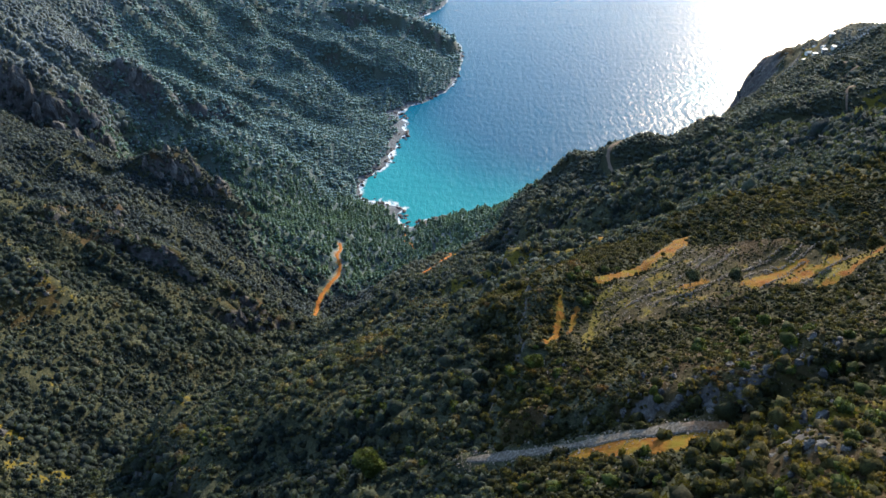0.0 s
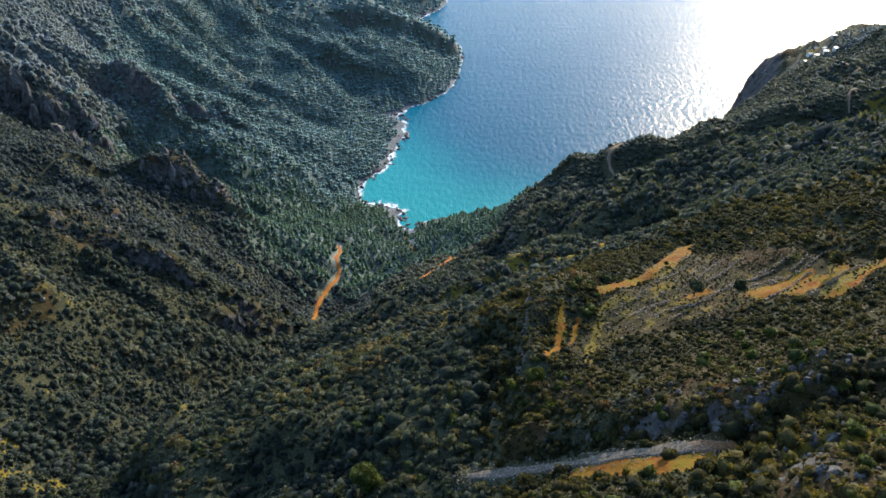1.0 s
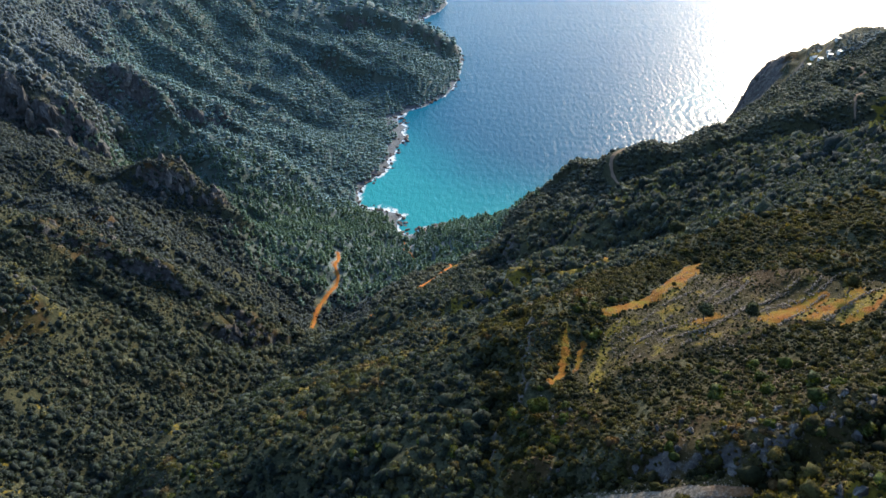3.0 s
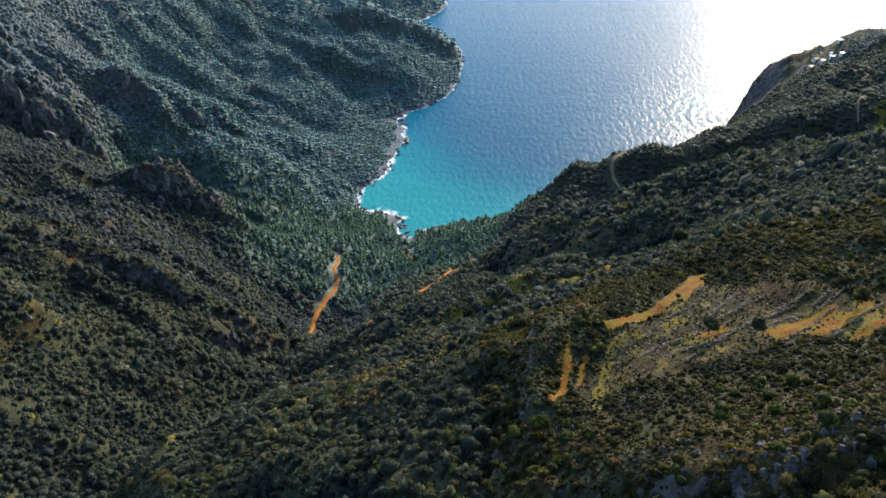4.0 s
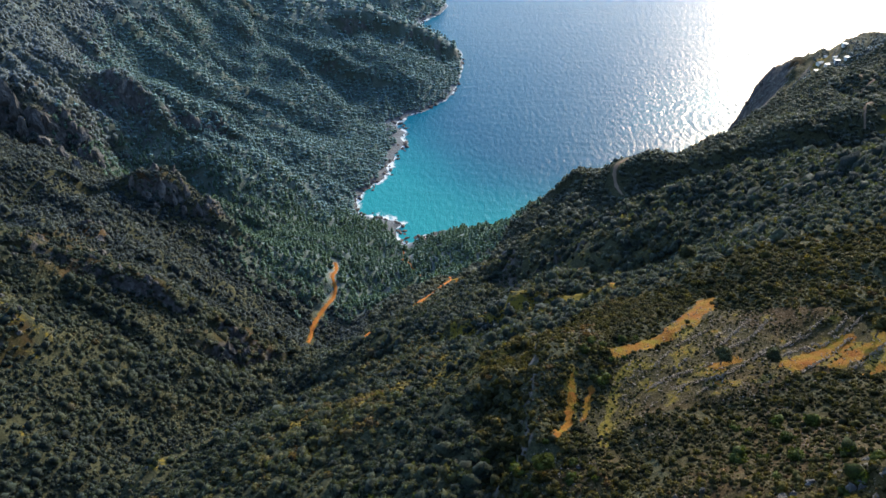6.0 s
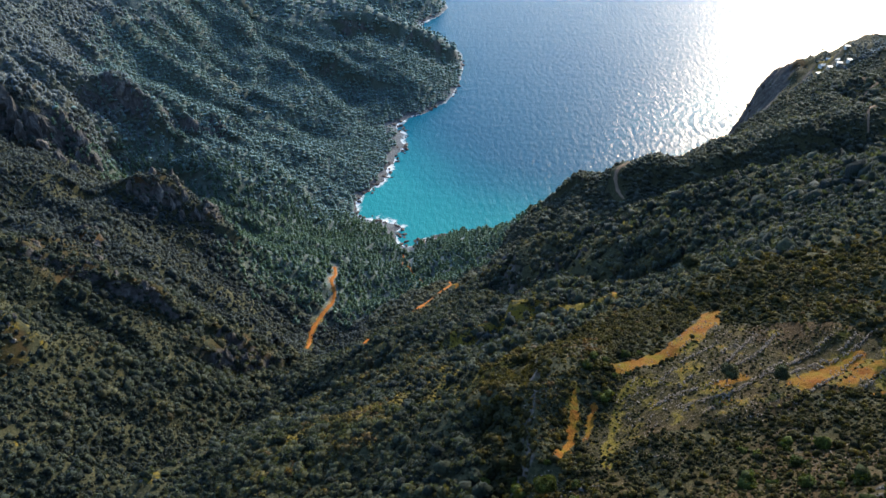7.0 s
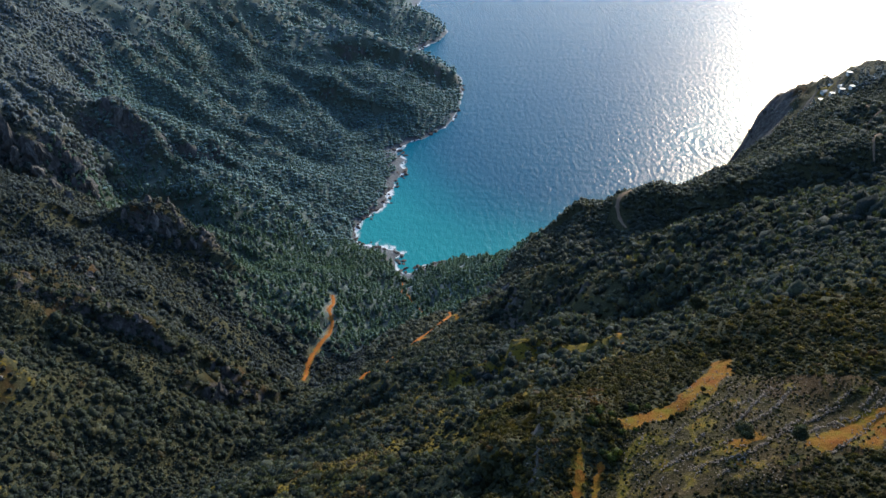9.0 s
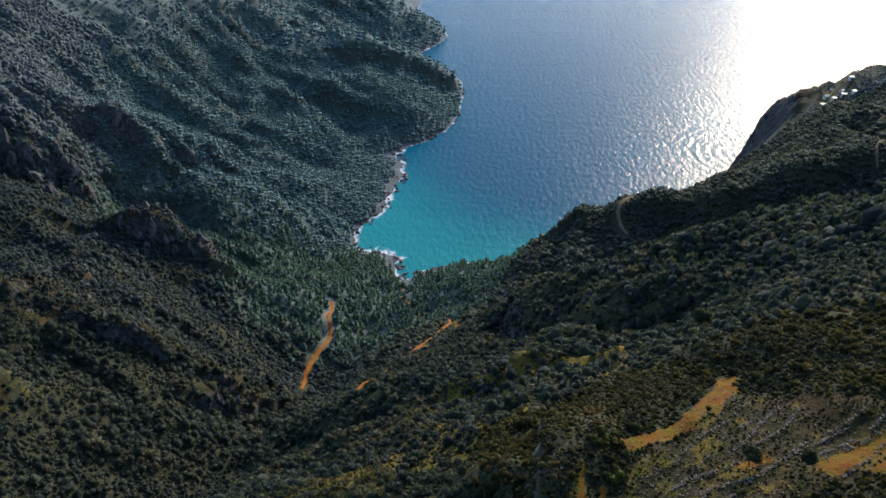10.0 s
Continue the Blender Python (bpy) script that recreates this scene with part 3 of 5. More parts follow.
def way_level(x, y, line):
    """The level of a way beside the nearest point of its middle line."""
    pts = np.array(along(line, 4.0))
    z = base_height(pts[:, 0], pts[:, 1])
    z = z + relief(pts[:, 0], pts[:, 1], z)
    z = np.convolve(np.r_[[z[0]] * 2, z, [z[-1]] * 2], np.ones(5) / 5, "valid")
    best, level = np.full(len(x), 1e9), np.zeros(len(x))
    for k in range(len(pts) - 1):
        (ax, ay), (dx, dy) = pts[k], pts[k + 1] - pts[k]
        t = np.clip(((x - ax) * dx + (y - ay) * dy) / (dx * dx + dy * dy), 0, 1)
        d = np.hypot(x - ax - t * dx, y - ay - t * dy)
        closer = d < best
        best, level = np.where(closer, d, best), np.where(closer, z[k] * (1 - t) + z[k + 1] * t, level)
    return level


def along(line, gap):
    """Points at even steps along a rounded line."""
    pts = [Vector((*p, 0)) for p in line]
    out = []
    for k in range(len(pts) - 1):
        p0, p1, p2, p3 = pts[max(k - 1, 0)], pts[k], pts[k + 1], pts[min(k + 2, len(pts) - 1)]
        steps = max(2, int((p2 - p1).length / gap))
        for s in range(steps):
            t = s / steps
            q = 0.5 * ((2 * p1) + (p2 - p0) * t + (2 * p0 - 5 * p1 + 4 * p2 - p3) * t * t + (3 * p1 - p0 - 3 * p2 + p3) * t ** 3)
            out.append((q.x, q.y))
    out.append((pts[-1].x, pts[-1].y))
    return out


def relief(x, y, z):
    """What stands out of the broad shape at places of about the height z: lumps, ribs, gullies, crags, crests and faces."""
    far = smooth(300, 900, y)
    calm = 1 - 0.8 * field(x, y)
    shore = smooth(0, 25, np.abs(z))
    rough = (grain(x, y, 26, 1) * (2.6 + 2.6 * far) + grain(x, y, 11, 2) * (1.4 + 1.2 * far) + grain(x, y, 4.5, 3) * 0.4) * calm
    warp = 9 * grain(x, y, 50, 6)
    left = smooth(-60, -180, x)
    # ribs and gullies that run down the slopes
    ribs = np.abs(grain(0.45 * x + 0.9 * y + warp, (x - y) * 0.22, 30, 5))
    folds = (0.45 - ribs) * (9 + 19 * far) * left * smooth(15, 70, z) * smooth(250, 330, y)
    ribs = np.abs(grain(0.9 * x - 0.45 * y + warp, (0.5 * x + y) * 0.2, 24, 9))
    folds = folds + (0.42 - ribs) * (6 + 8 * far) * (1 - left) * calm * smooth(15, 70, z)
    c = craggy(x, y)
    crag = c * ((0.5 - np.abs(grain(x + 3 * grain(x, y, 7, 14), y, 13, 11))) * 11 + (0.5 - np.abs(grain(x, y, 5.5, 12))) * 6.0) * (0.4 + 1.2 * far)
    out = (face_steps(x, y)[0] + crest_relief(x, y)) * smooth(3, 20, z) + rough * (0.25 + 0.75 * shore) + folds + crag
    return out + 0.35 * field(x, y) * np.abs(((x * -0.49 + y * 0.87) / 4.2) % 1 - 0.5) * 2


WEIGHTS = solve_land()


def height(x, y):
    """The land with its relief, and the ways cut into it."""
    x, y = np.broadcast_arrays(np.asarray(x, float), np.asarray(y, float))
    shape, x, y = x.shape, x.ravel(), y.ravel()
    z = base_height(x, y)
    z = z + relief(x, y, z) - 1.2 * (1 - 0.8 * field(x, y)) * smooth(0, 25, np.abs(z))
    for line, half in WAYS:
        d = away(x, y, line)
        near = d < half * 2.6
        if near.any():
            k = smooth(half * 2.6, half * 1.05, d[near])
            z[near] = z[near] * (1 - k) + (way_level(x[near], y[near], line) - 0.6) * k
    return z.reshape(shape)


TONE_X, TONE_Y = np.arange(-700, 701, 6.0), np.arange(50, 1101, 6.0)


def crest_tone_chart():
    """1 on crests, where the soil is thin and dry, to -1 in gullies. The tones drawn from it imitate lit crests and
    shaded gullies.
    """
    gx, gy = np.meshgrid(TONE_X, TONE_Y)
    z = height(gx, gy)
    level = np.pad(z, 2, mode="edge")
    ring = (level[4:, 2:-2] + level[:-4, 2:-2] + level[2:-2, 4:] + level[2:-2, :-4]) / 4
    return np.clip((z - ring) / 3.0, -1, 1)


CREST_TONE = crest_tone_chart()


def crest_tone(x, y):
    u, v = np.clip((x + 700) / 6, 0, len(TONE_X) - 1.01), np.clip((y - 50) / 6, 0, len(TONE_Y) - 1.01)
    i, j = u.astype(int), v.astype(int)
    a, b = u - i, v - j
    return (CREST_TONE[j, i] * (1 - a) + CREST_TONE[j, i + 1] * a) * (1 - b) + (CREST_TONE[j + 1, i] * (1 - a) + CREST_TONE[j + 1, i + 1] * a) * b


def mesh_of(name, verts, faces, floats=None, smooth_shade=True):
    """A mesh from arrays of places and of triangles or quads, with values per vertex."""
    me = bpy.data.meshes.new(name)
    verts, faces = np.asarray(verts, np.float32), np.asarray(faces, np.int32)
    n, sides = faces.shape
    me.vertices.add(len(verts))
    me.vertices.foreach_set("co", verts.ravel())
    me.loops.add(n * sides)
    me.loops.foreach_set("vertex_index", faces.ravel())
    me.polygons.add(n)
    me.polygons.foreach_set("loop_start", np.arange(0, n * sides, sides, dtype=np.int32))
    me.polygons.foreach_set("use_smooth", np.full(n, smooth_shade, bool))
    for key, values in (floats or {}).items():
        me.attributes.new(key, "FLOAT", "POINT").data.foreach_set("value", np.asarray(values, np.float32).ravel())
    me.update(calc_edges=True)
    return me


def steps(*stretches):
    """Coordinates in stretches of (start, end, gap), closed by the last end."""
    return np.concatenate([np.arange(a, b - 1e-6, g) for a, b, g in stretches] + [[stretches[-1][1]]])


def sheet(xs, ys):
    """Grid places and quads."""
    gx, gy = np.meshgrid(xs, ys)
    k = np.arange(len(xs) * len(ys)).reshape(len(ys), len(xs))
    quads = np.stack([k[:-1, :-1], k[:-1, 1:], k[1:, 1:], k[1:, :-1]], -1).reshape(-1, 4)
    return gx.ravel(), gy.ravel(), quads


def wooded(x, y):
    """Where pines take over from the shrubs."""
    low = smooth(150, 95, base_height(x, y) - 30 * smooth(800, 1000, y) + 22 * grain(x, y, 60, 21))
    return low * smooth(520, 600, y + 26 * grain(x, y, 40, 22)) * smooth(150, 40, x)


def build_ground():
    xs = steps((-900, -480, 14), (-480, -320, 6), (-320, -40, 3.2), (-40, 140, 1.5), (140, 350, 4), (350, 900, 10))
    ys = steps((-900, -60, 30), (-60, 70, 6), (70, 250, 1.5), (250, 480, 2.6), (480, 960, 4), (960, 2000, 9))
    x, y, quads = sheet(xs, ys)
    z = height(x, y)
    g = z.reshape(len(ys), len(xs))
    slope = np.hypot(np.gradient(g, ys, axis=0), np.gradient(g, xs, axis=1)).ravel()
    rock = np.clip(0.33 * craggy(x, y) + 0.2 * face_steps(x, y)[1] + smooth(1.1, 2.0, slope) * 0.5 + 0.6 * smooth(0.75, 1.2, slope) * smooth(300, 340, x) * smooth(800, 850, y) + smooth(8, 2, z) * 0.8, 0, 1)
    soil, straw = np.zeros_like(x), np.zeros_like(x)
    ragged = 1.1 * grain(x, y, 3.2, 17) + 0.5 * grain(x, y, 1.6, 18)
    for line, half in SOIL_STRIPS:
        soil = np.maximum(soil, smooth(half * 1.6, half * 0.5, away(x, y, line) + ragged))
    soil = np.maximum(soil, 0.2 * field(x, y))
    for line, half in WAYS[:1]:
        soil = np.maximum(soil, 0.8 * smooth(half * 2.0, half, away(x, y, line)))
    for line, half in STRAW_STRIPS:
        straw = np.maximum(straw, 0.85 * smooth(half * 1.6, half * 0.5, away(x, y, line) + ragged))
    for cx, cy, reach in DRY_PATCHES:
        straw = np.maximum(straw, (0.92 if cx > -60 or (cy < 275 and cx < -170) else 0.5) * smooth(1.6, 0.0, np.hypot(x - cx, y - cy) / reach + 0.9 * ragged))
    for line in GRASSY_CRESTS:
        straw = np.maximum(straw, 0.72 * smooth(15, 4, away(x, y, line) + 4 * ragged))
    # yellow grass on crests, which also imitates the light they catch
    dry = crest_tone(x, y) * (1 - field(x, y))
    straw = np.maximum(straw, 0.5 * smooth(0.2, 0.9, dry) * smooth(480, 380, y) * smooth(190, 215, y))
    straw = np.maximum(straw, 0.48 * field(x, y))
    stony = np.clip(field(x, y) * 1.2 + 0.3 * smooth(20, 60, x) * smooth(200, 150, y) + 0.6 * craggy(x, y), 0, 1.3)
    # woods, plus all far ground left of the ridge, where haze is painted in
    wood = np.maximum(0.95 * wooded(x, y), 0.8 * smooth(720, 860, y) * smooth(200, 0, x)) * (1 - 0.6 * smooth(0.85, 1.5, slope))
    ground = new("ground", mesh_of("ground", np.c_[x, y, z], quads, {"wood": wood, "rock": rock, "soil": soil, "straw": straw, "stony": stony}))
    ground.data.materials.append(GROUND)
    return tagged(ground, "steep stony hillsides with ochre soil and dry grass", "ground", kind="structure")


def build_sea():
    xs = steps((-4800, -800, 500), (-800, -200, 100), (-200, 500, 7), (500, 900, 50), (900, 4900, 500))
    ys = steps((700, 1250, 7), (1250, 1750, 12), (1750, 2050, 50), (2050, 4900, 300))
    x, y, quads = sheet(xs, ys)
    deep = np.where((y < 1980) & (np.abs(x) < 890), np.clip(-height(np.clip(x, -890, 890), np.clip(y, 0, 1980)), -3, 40), 40)
    shelf = deep.reshape(len(ys), len(xs))
    for _ in range(4):
        wide = np.pad(shelf, 5, mode="edge")
        shelf = sum(wide[k:k + len(ys), 5:-5] for k in range(11)) / 11
        wide = np.pad(shelf, 5, mode="edge")
        shelf = sum(wide[5:-5, k:k + len(xs)] for k in range(11)) / 11
    shelf = shelf + 26 * smooth(880, 1180, y).reshape(shelf.shape)
    sea = new("sea", mesh_of("sea", np.c_[x, y, np.zeros_like(x)], quads, {"depth": deep, "shelf": shelf}))
    sea.data.materials.append(SEA)
    return tagged(sea, "turquoise cove opening to deep blue sea with sun glitter and shore foam", "sea", kind="structure")


def build_way(name, line, half, material, label):
    """A dirt way: a strip with a crown, two worn wheel lines and ragged edges."""
    pts = np.array(along(line, 1.2))
    t = np.gradient(pts, axis=0)
    t /= np.linalg.norm(t, axis=1)[:, None]
    side = np.c_[-t[:, 1], t[:, 0]]
    across = np.linspace(-1, 1, 9)
    n = len(pts)
    wide = half * (1 + 0.35 * grain(pts[:, 0], pts[:, 1], 9, 31) + 0.35 * grain(pts[:, 0], pts[:, 1], 2.5, 32))
    ends = np.minimum(1, 0.45 + np.minimum(np.arange(n), np.arange(n)[::-1]) * 0.07)
    p = pts[:, None, :] + side[:, None, :] * (across[None, :, None] * (wide * ends)[:, None, None])
    x, y = p[..., 0].ravel(), p[..., 1].ravel()
    z = (way_level(x, y, line) - 0.6).reshape(n, 9)
    z += 0.34 - 0.10 * np.exp(-((np.abs(across) - 0.5) / 0.16) ** 2)[None, :] - 0.5 * (np.abs(across) > 0.95)[None, :]
    k = np.arange(n * 9).reshape(n, 9)
    quads = np.stack([k[:-1, :-1], k[:-1, 1:], k[1:, 1:], k[1:, :-1]], -1).reshape(-1, 4)
    ob = new(name, mesh_of(name, np.c_[x, y, z.ravel()], quads))
    ob.data.materials.append(material)
    return tagged(ob, label, "dirt road", kind="structure")


build_ground()
build_sea()
build_way("road_valley", VALLEY_TRACK, 1.5, DIRT, "winding orange dirt track between pines in the valley")
build_way("road_beach", BEACH_TRACK, 1.0, DIRT, "orange dirt track climbing the slope above the cove")
build_way("road_ridge", RIDGE_TRACK, 1.9, GRAVEL, "pinkish gravel track over the ridge above the sea")
build_way("road_upper", UPPER_TRACK, 1.2, GRAVEL, "pale gravel track on the upper ridge")
build_way("road_hill", HILL_ROAD, 1.6, HILL, "orange and grey gravel road cut into the rocky slope")
# ---- plants ----
rng = np.random.default_rng(7)


def ball(level):
    """Places and triangles of a round shell."""
    bm = bmesh.new()
    bmesh.ops.create_icosphere(bm, subdivisions=level, radius=1.0)
    v = np.array([p.co[:] for p in bm.verts])
    f = np.array([[p.index for p in q.verts] for q in bm.faces])
    bm.free()
    return v, f


def tufts(v_list, f_list, count, size, shape):
    """Loose sprays of leaves standing out of a crown; shape gives a place and an outward way."""
    start = sum(len(v) for v in v_list)
    verts = []
    for _ in range(count):
        at, out = shape()
        a = rng.normal(size=3)
        a -= out * (a @ out)
        a /= np.linalg.norm(a) + 1e-9
        b = np.cross(out, a)
        s = size * rng.uniform(0.6, 1.3)
        verts += [at + a * s * 0.5, at - a * s * 0.5 + b * s * 0.25, at + (out * 0.8 + b * rng.uniform(-0.5, 0.5)) * s]
    v_list.append(np.array(verts).reshape(-1, 3))
    f_list.append(np.arange(count * 3).reshape(-1, 3) + start)


def join_shells(shells):
    vs, fs, n = [], [], 0
    for v, f in shells:
        vs.append(v)
        fs.append(f + n)
        n += len(v)
    return vs, fs


def shrub_shape(lumps, level, sprays, flat=0.9, leaf=0.36):
    """A shrub: a few uneven lumps with sprays of leaves on them. About 2 wide, standing on 0."""
    shells, places = [], []
    for k in range(lumps):
        v, f = ball(level)
        r = rng.uniform(0.5, 0.8) if lumps > 1 else 0.95
        at = np.array([*(rng.uniform(-0.48, 0.48, 2) if lumps > 1 else (0, 0)), rng.uniform(0.3, 0.6)])
        v = v * (1 + 0.42 * rng.uniform(-1, 1, (len(v), 1))) * (r * rng.uniform(0.8, 1.2), r * rng.uniform(0.8, 1.2), r * flat * rng.uniform(0.8, 1.15)) + at
        shells.append((v, f))
        places.append((at, r))
    vs, fs = join_shells(shells)

    def shape():
        at, r = places[rng.integers(lumps)]
        out = rng.normal(size=3)
        out[2] = abs(out[2]) * 0.9 - 0.1
        out /= np.linalg.norm(out)
        return at + out * (r, r, r * flat) * 0.88, out

    if sprays:
        tufts(vs, fs, sprays, leaf, shape)
    return np.concatenate(vs), np.concatenate(fs)


def cushion_shape():
    """A low cushion of scrub, 8 faces, about 2 wide."""
    v = np.array([(1, 0, 0.1), (0, 1, 0.1), (-1, 0, 0.1), (0, -1, 0.1), (0, 0, 0.95), (0, 0, -0.4)]) * (1 + 0.3 * rng.uniform(-1, 1, (6, 1))) + (0, 0, 0.25)
    return v, np.array([(0, 1, 4), (1, 2, 4), (2, 3, 4), (3, 0, 4), (1, 0, 5), (2, 1, 5), (3, 2, 5), (0, 3, 5)])


def pine_shape(tiers, sprays, level=1):
    """A young pine: a bare foot of trunk and a ragged cone of branches. About 2 wide and 3 high."""
    k = 3
    ring = np.array([(math.cos(2 * math.pi * i / k), math.sin(2 * math.pi * i / k)) for i in range(k)])
    trunk = np.r_[np.c_[ring * 0.11, np.full(k, -0.4)], np.c_[ring * 0.05, np.full(k, 2.2)]]
    shells = [(trunk, np.array([(i, (i + 1) % k, k + i) for i in range(k)] + [((i + 1) % k, k + (i + 1) % k, k + i) for i in range(k)]))]
    places = []
    for j in range(tiers):
        v, f = ball(level)
        t = j / max(tiers - 1, 1)
        r = (1.0 - 0.62 * t) * rng.uniform(0.85, 1.1) * (0.8 if tiers > 2 else 0.95)
        at = np.array([*rng.uniform(-0.18, 0.18, 2), 0.75 + 1.75 * t])
        v = v * (1 + 0.25 * rng.uniform(-1, 1, (len(v), 1))) * (r, r, 0.62) + at
        shells.append((v, f))
        places.append((at, r))
    vs, fs = join_shells(shells)

    def shape():
        at, r = places[rng.integers(len(places))]
        out = rng.normal(size=3)
        out[2] = abs(out[2]) * 0.5
        out /= np.linalg.norm(out)
        return at + out * (r, r, 0.6) * 0.85, out

    if sprays:
        tufts(vs, fs, sprays, 0.5, shape)
    return np.concatenate(vs), np.concatenate(fs)


def planted(name, shapes, x, y, size, tall, tint, material, label, category, sink=0.15):
    """Many plants as one stand."""
    z = height(x, y)
    keep = z > np.where(x < -58, 1.9, 1.2) + 1.2 * grain(x, y, 12, 81)
    x, y, z, size, tall, tint = x[keep], y[keep], z[keep], size[keep], tall[keep], tint[keep]
    which, turn = rng.integers(len(shapes), size=len(x)), rng.uniform(0, 2 * math.pi, len(x))
    vs, fs, ts, n = [], [], [], 0
    for w, (v, f) in enumerate(shapes):
        m = which == w
        if not m.any():
            continue
        c, s = np.cos(turn[m])[:, None], np.sin(turn[m])[:, None]
        px = (v[None, :, 0] * c - v[None, :, 1] * s) * size[m][:, None] + x[m][:, None]
        py = (v[None, :, 0] * s + v[None, :, 1] * c) * size[m][:, None] + y[m][:, None]
        pz = (v[None, :, 2] - sink) * tall[m][:, None] + z[m][:, None]
        vs.append(np.stack([px, py, pz], -1).reshape(-1, 3))
        fs.append((f[None] + np.arange(m.sum())[:, None, None] * len(v)).reshape(-1, 3) + n)
        ts.append(np.repeat(tint[m], len(v)))
        n += m.sum() * len(v)
    ob = new(name, mesh_of(name, np.concatenate(vs), np.concatenate(fs), {"tint": np.concatenate(ts)}))
    ob.data.materials.append(material)
    return tagged(ob, label, category, kind="stuff")


def scatter(x0, x1, y0, y1, gap):
    """Uneven places over a stretch of the plan."""
    xs, ys = np.meshgrid(np.arange(x0, x1, gap), np.arange(y0, y1, gap))
    x, y = xs.ravel() + rng.uniform(-0.55, 0.55, xs.size) * gap, ys.ravel() + rng.uniform(-0.55, 0.55, xs.size) * gap
    return x, y


def clear_of_ways(x, y, extra=0.0):
    ok = np.ones(len(x), bool)
    for line, half in WAYS:
        ok &= away(x, y, line) > half * (1.15 if line is HILL_ROAD else 0.3 if line is BEACH_TRACK else 1.15) + extra + 0.9 * grain(x, y, 4, 36) + (3.0 if line is RIDGE_TRACK else 1.7 if line is VALLEY_TRACK else 0.0)
    for line, half in SOIL_STRIPS:
        ok &= away(x, y, line) > half * 0.9 + extra * 0.5 + 6.0 * (line[0][1] > 400)
    return ok


def in_sight(x, y, margin=0):
    """Roughly the land that the camera's path sees: plants are fitted to this view, and thinned or left out elsewhere.
    """
    behind = ((x > 130) & (x < 320) & (y > 455) & (y < 550)) | ((x > 130) & (x < 300) & (y > 705))
    thin = ~behind | (rng.uniform(size=len(x)) < 0.4)
    return thin & (x < 56 + 0.52 * y + margin) & (x > -100 - 0.53 * y - margin) & (y > 104 - np.where(x > 0, 0.75, 0.47) * x - margin)


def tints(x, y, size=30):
    # yellower on crests, darker in gullies: light and shade of the relief as colour
    t = 0.36 + 0.2 * crest_tone(x, y) + 0.05 * smooth(300, 180, y) + 0.24 * grain(x, y, size, 41) + 0.18 * grain(x, y, 9, 42) + rng.normal(0, 0.18, len(x))
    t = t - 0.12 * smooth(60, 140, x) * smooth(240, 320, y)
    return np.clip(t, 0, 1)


def plant_stretch(name, y0, y1, x0, x1, gap, shapes, small, large, label, material, bare=0.22, below=False):
    x, y = scatter(x0, x1, y0, y1, gap)
    open_ground = 0.5 + 0.5 * grain(x, y, 19, 51) + 0.25 * grain(x, y, 7, 52)
    keep = (rng.uniform(size=len(x)) < smooth(-0.25, np.maximum(bare - 0.42 * smooth(-10, 30, x) - 0.4 * smooth(-70, -130, x) - 0.3 * smooth(420, 520, y), -0.245), open_ground) * (1 - (0.15 + 0.1 * (y < 140)) * craggy(x, y) - 0.08 * face_steps(x, y)[1]) * (1 - wooded(x, y)))
    keep &= clear_of_ways(x, y, 0.1) & (rng.uniform(size=len(x)) > 0.95 * field(x, y)) & (in_sight(x, y) != below)
    for cx, cy, reach in DRY_PATCHES:
        keep &= (np.hypot(x - cx, y - cy) > reach) | (rng.uniform(size=len(x)) < 0.45)
    for line in GRASSY_CRESTS:
        keep &= (away(x, y, line) > 12) | (rng.uniform(size=len(x)) < 0.68)
    steep = np.hypot(height(x + 5, y) - height(x - 5, y), height(x, y + 5) - height(x, y - 5)) / 10
    keep &= rng.uniform(size=len(x)) > 0.85 * smooth(0.75, 1.2, steep) * smooth(300, 340, x) * smooth(800, 850, y)
    for line, half in STRAW_STRIPS:
        keep &= (away(x, y, line) > half) | (rng.uniform(size=len(x)) < 0.25)
    x, y = x[keep], y[keep]
    # the same crest chart thins and shrinks plants on crests, for a lighter tone
    dry = crest_tone(x, y)
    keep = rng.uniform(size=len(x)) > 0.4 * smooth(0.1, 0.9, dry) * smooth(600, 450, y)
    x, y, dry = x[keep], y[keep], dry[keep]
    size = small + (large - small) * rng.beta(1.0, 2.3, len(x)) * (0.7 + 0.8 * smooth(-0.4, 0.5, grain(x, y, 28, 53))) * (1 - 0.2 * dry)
    size *= 1 - 0.42 * smooth(15, 70, x) * smooth(330, 200, y) * smooth(100, 140, y)
    for cx, cy, reach in DRY_PATCHES[:17]:
        size = np.where(np.hypot(x - cx, y - cy) < reach, size * 1.12, size)
    size = np.minimum(size, 1.25 * large)
    size *= 1 + 0.3 * smooth(60, 120, x) * smooth(228, 262, y)
    size = np.where(field(x, y) > 0.4, size * 0.5, size) * (1 - 0.45 * smooth(320, 360, x) * smooth(800, 850, y))
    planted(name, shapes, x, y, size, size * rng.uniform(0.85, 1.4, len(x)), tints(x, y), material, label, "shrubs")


# ---- rocks: weathered limestone outcrops ----
def part(name, data, material, parent=None, label=""):
    """One mesh object, under a thing or a part where a parent is given."""
    if isinstance(data, bmesh.types.BMesh):
        me = bpy.data.meshes.new(name)
        data.to_mesh(me)
        data.free()
        data = me
    ob = new(name, data)
    ob.data.materials.append(material)
    ob.parent = parent
    if label:
        ob["label"] = label
    return ob


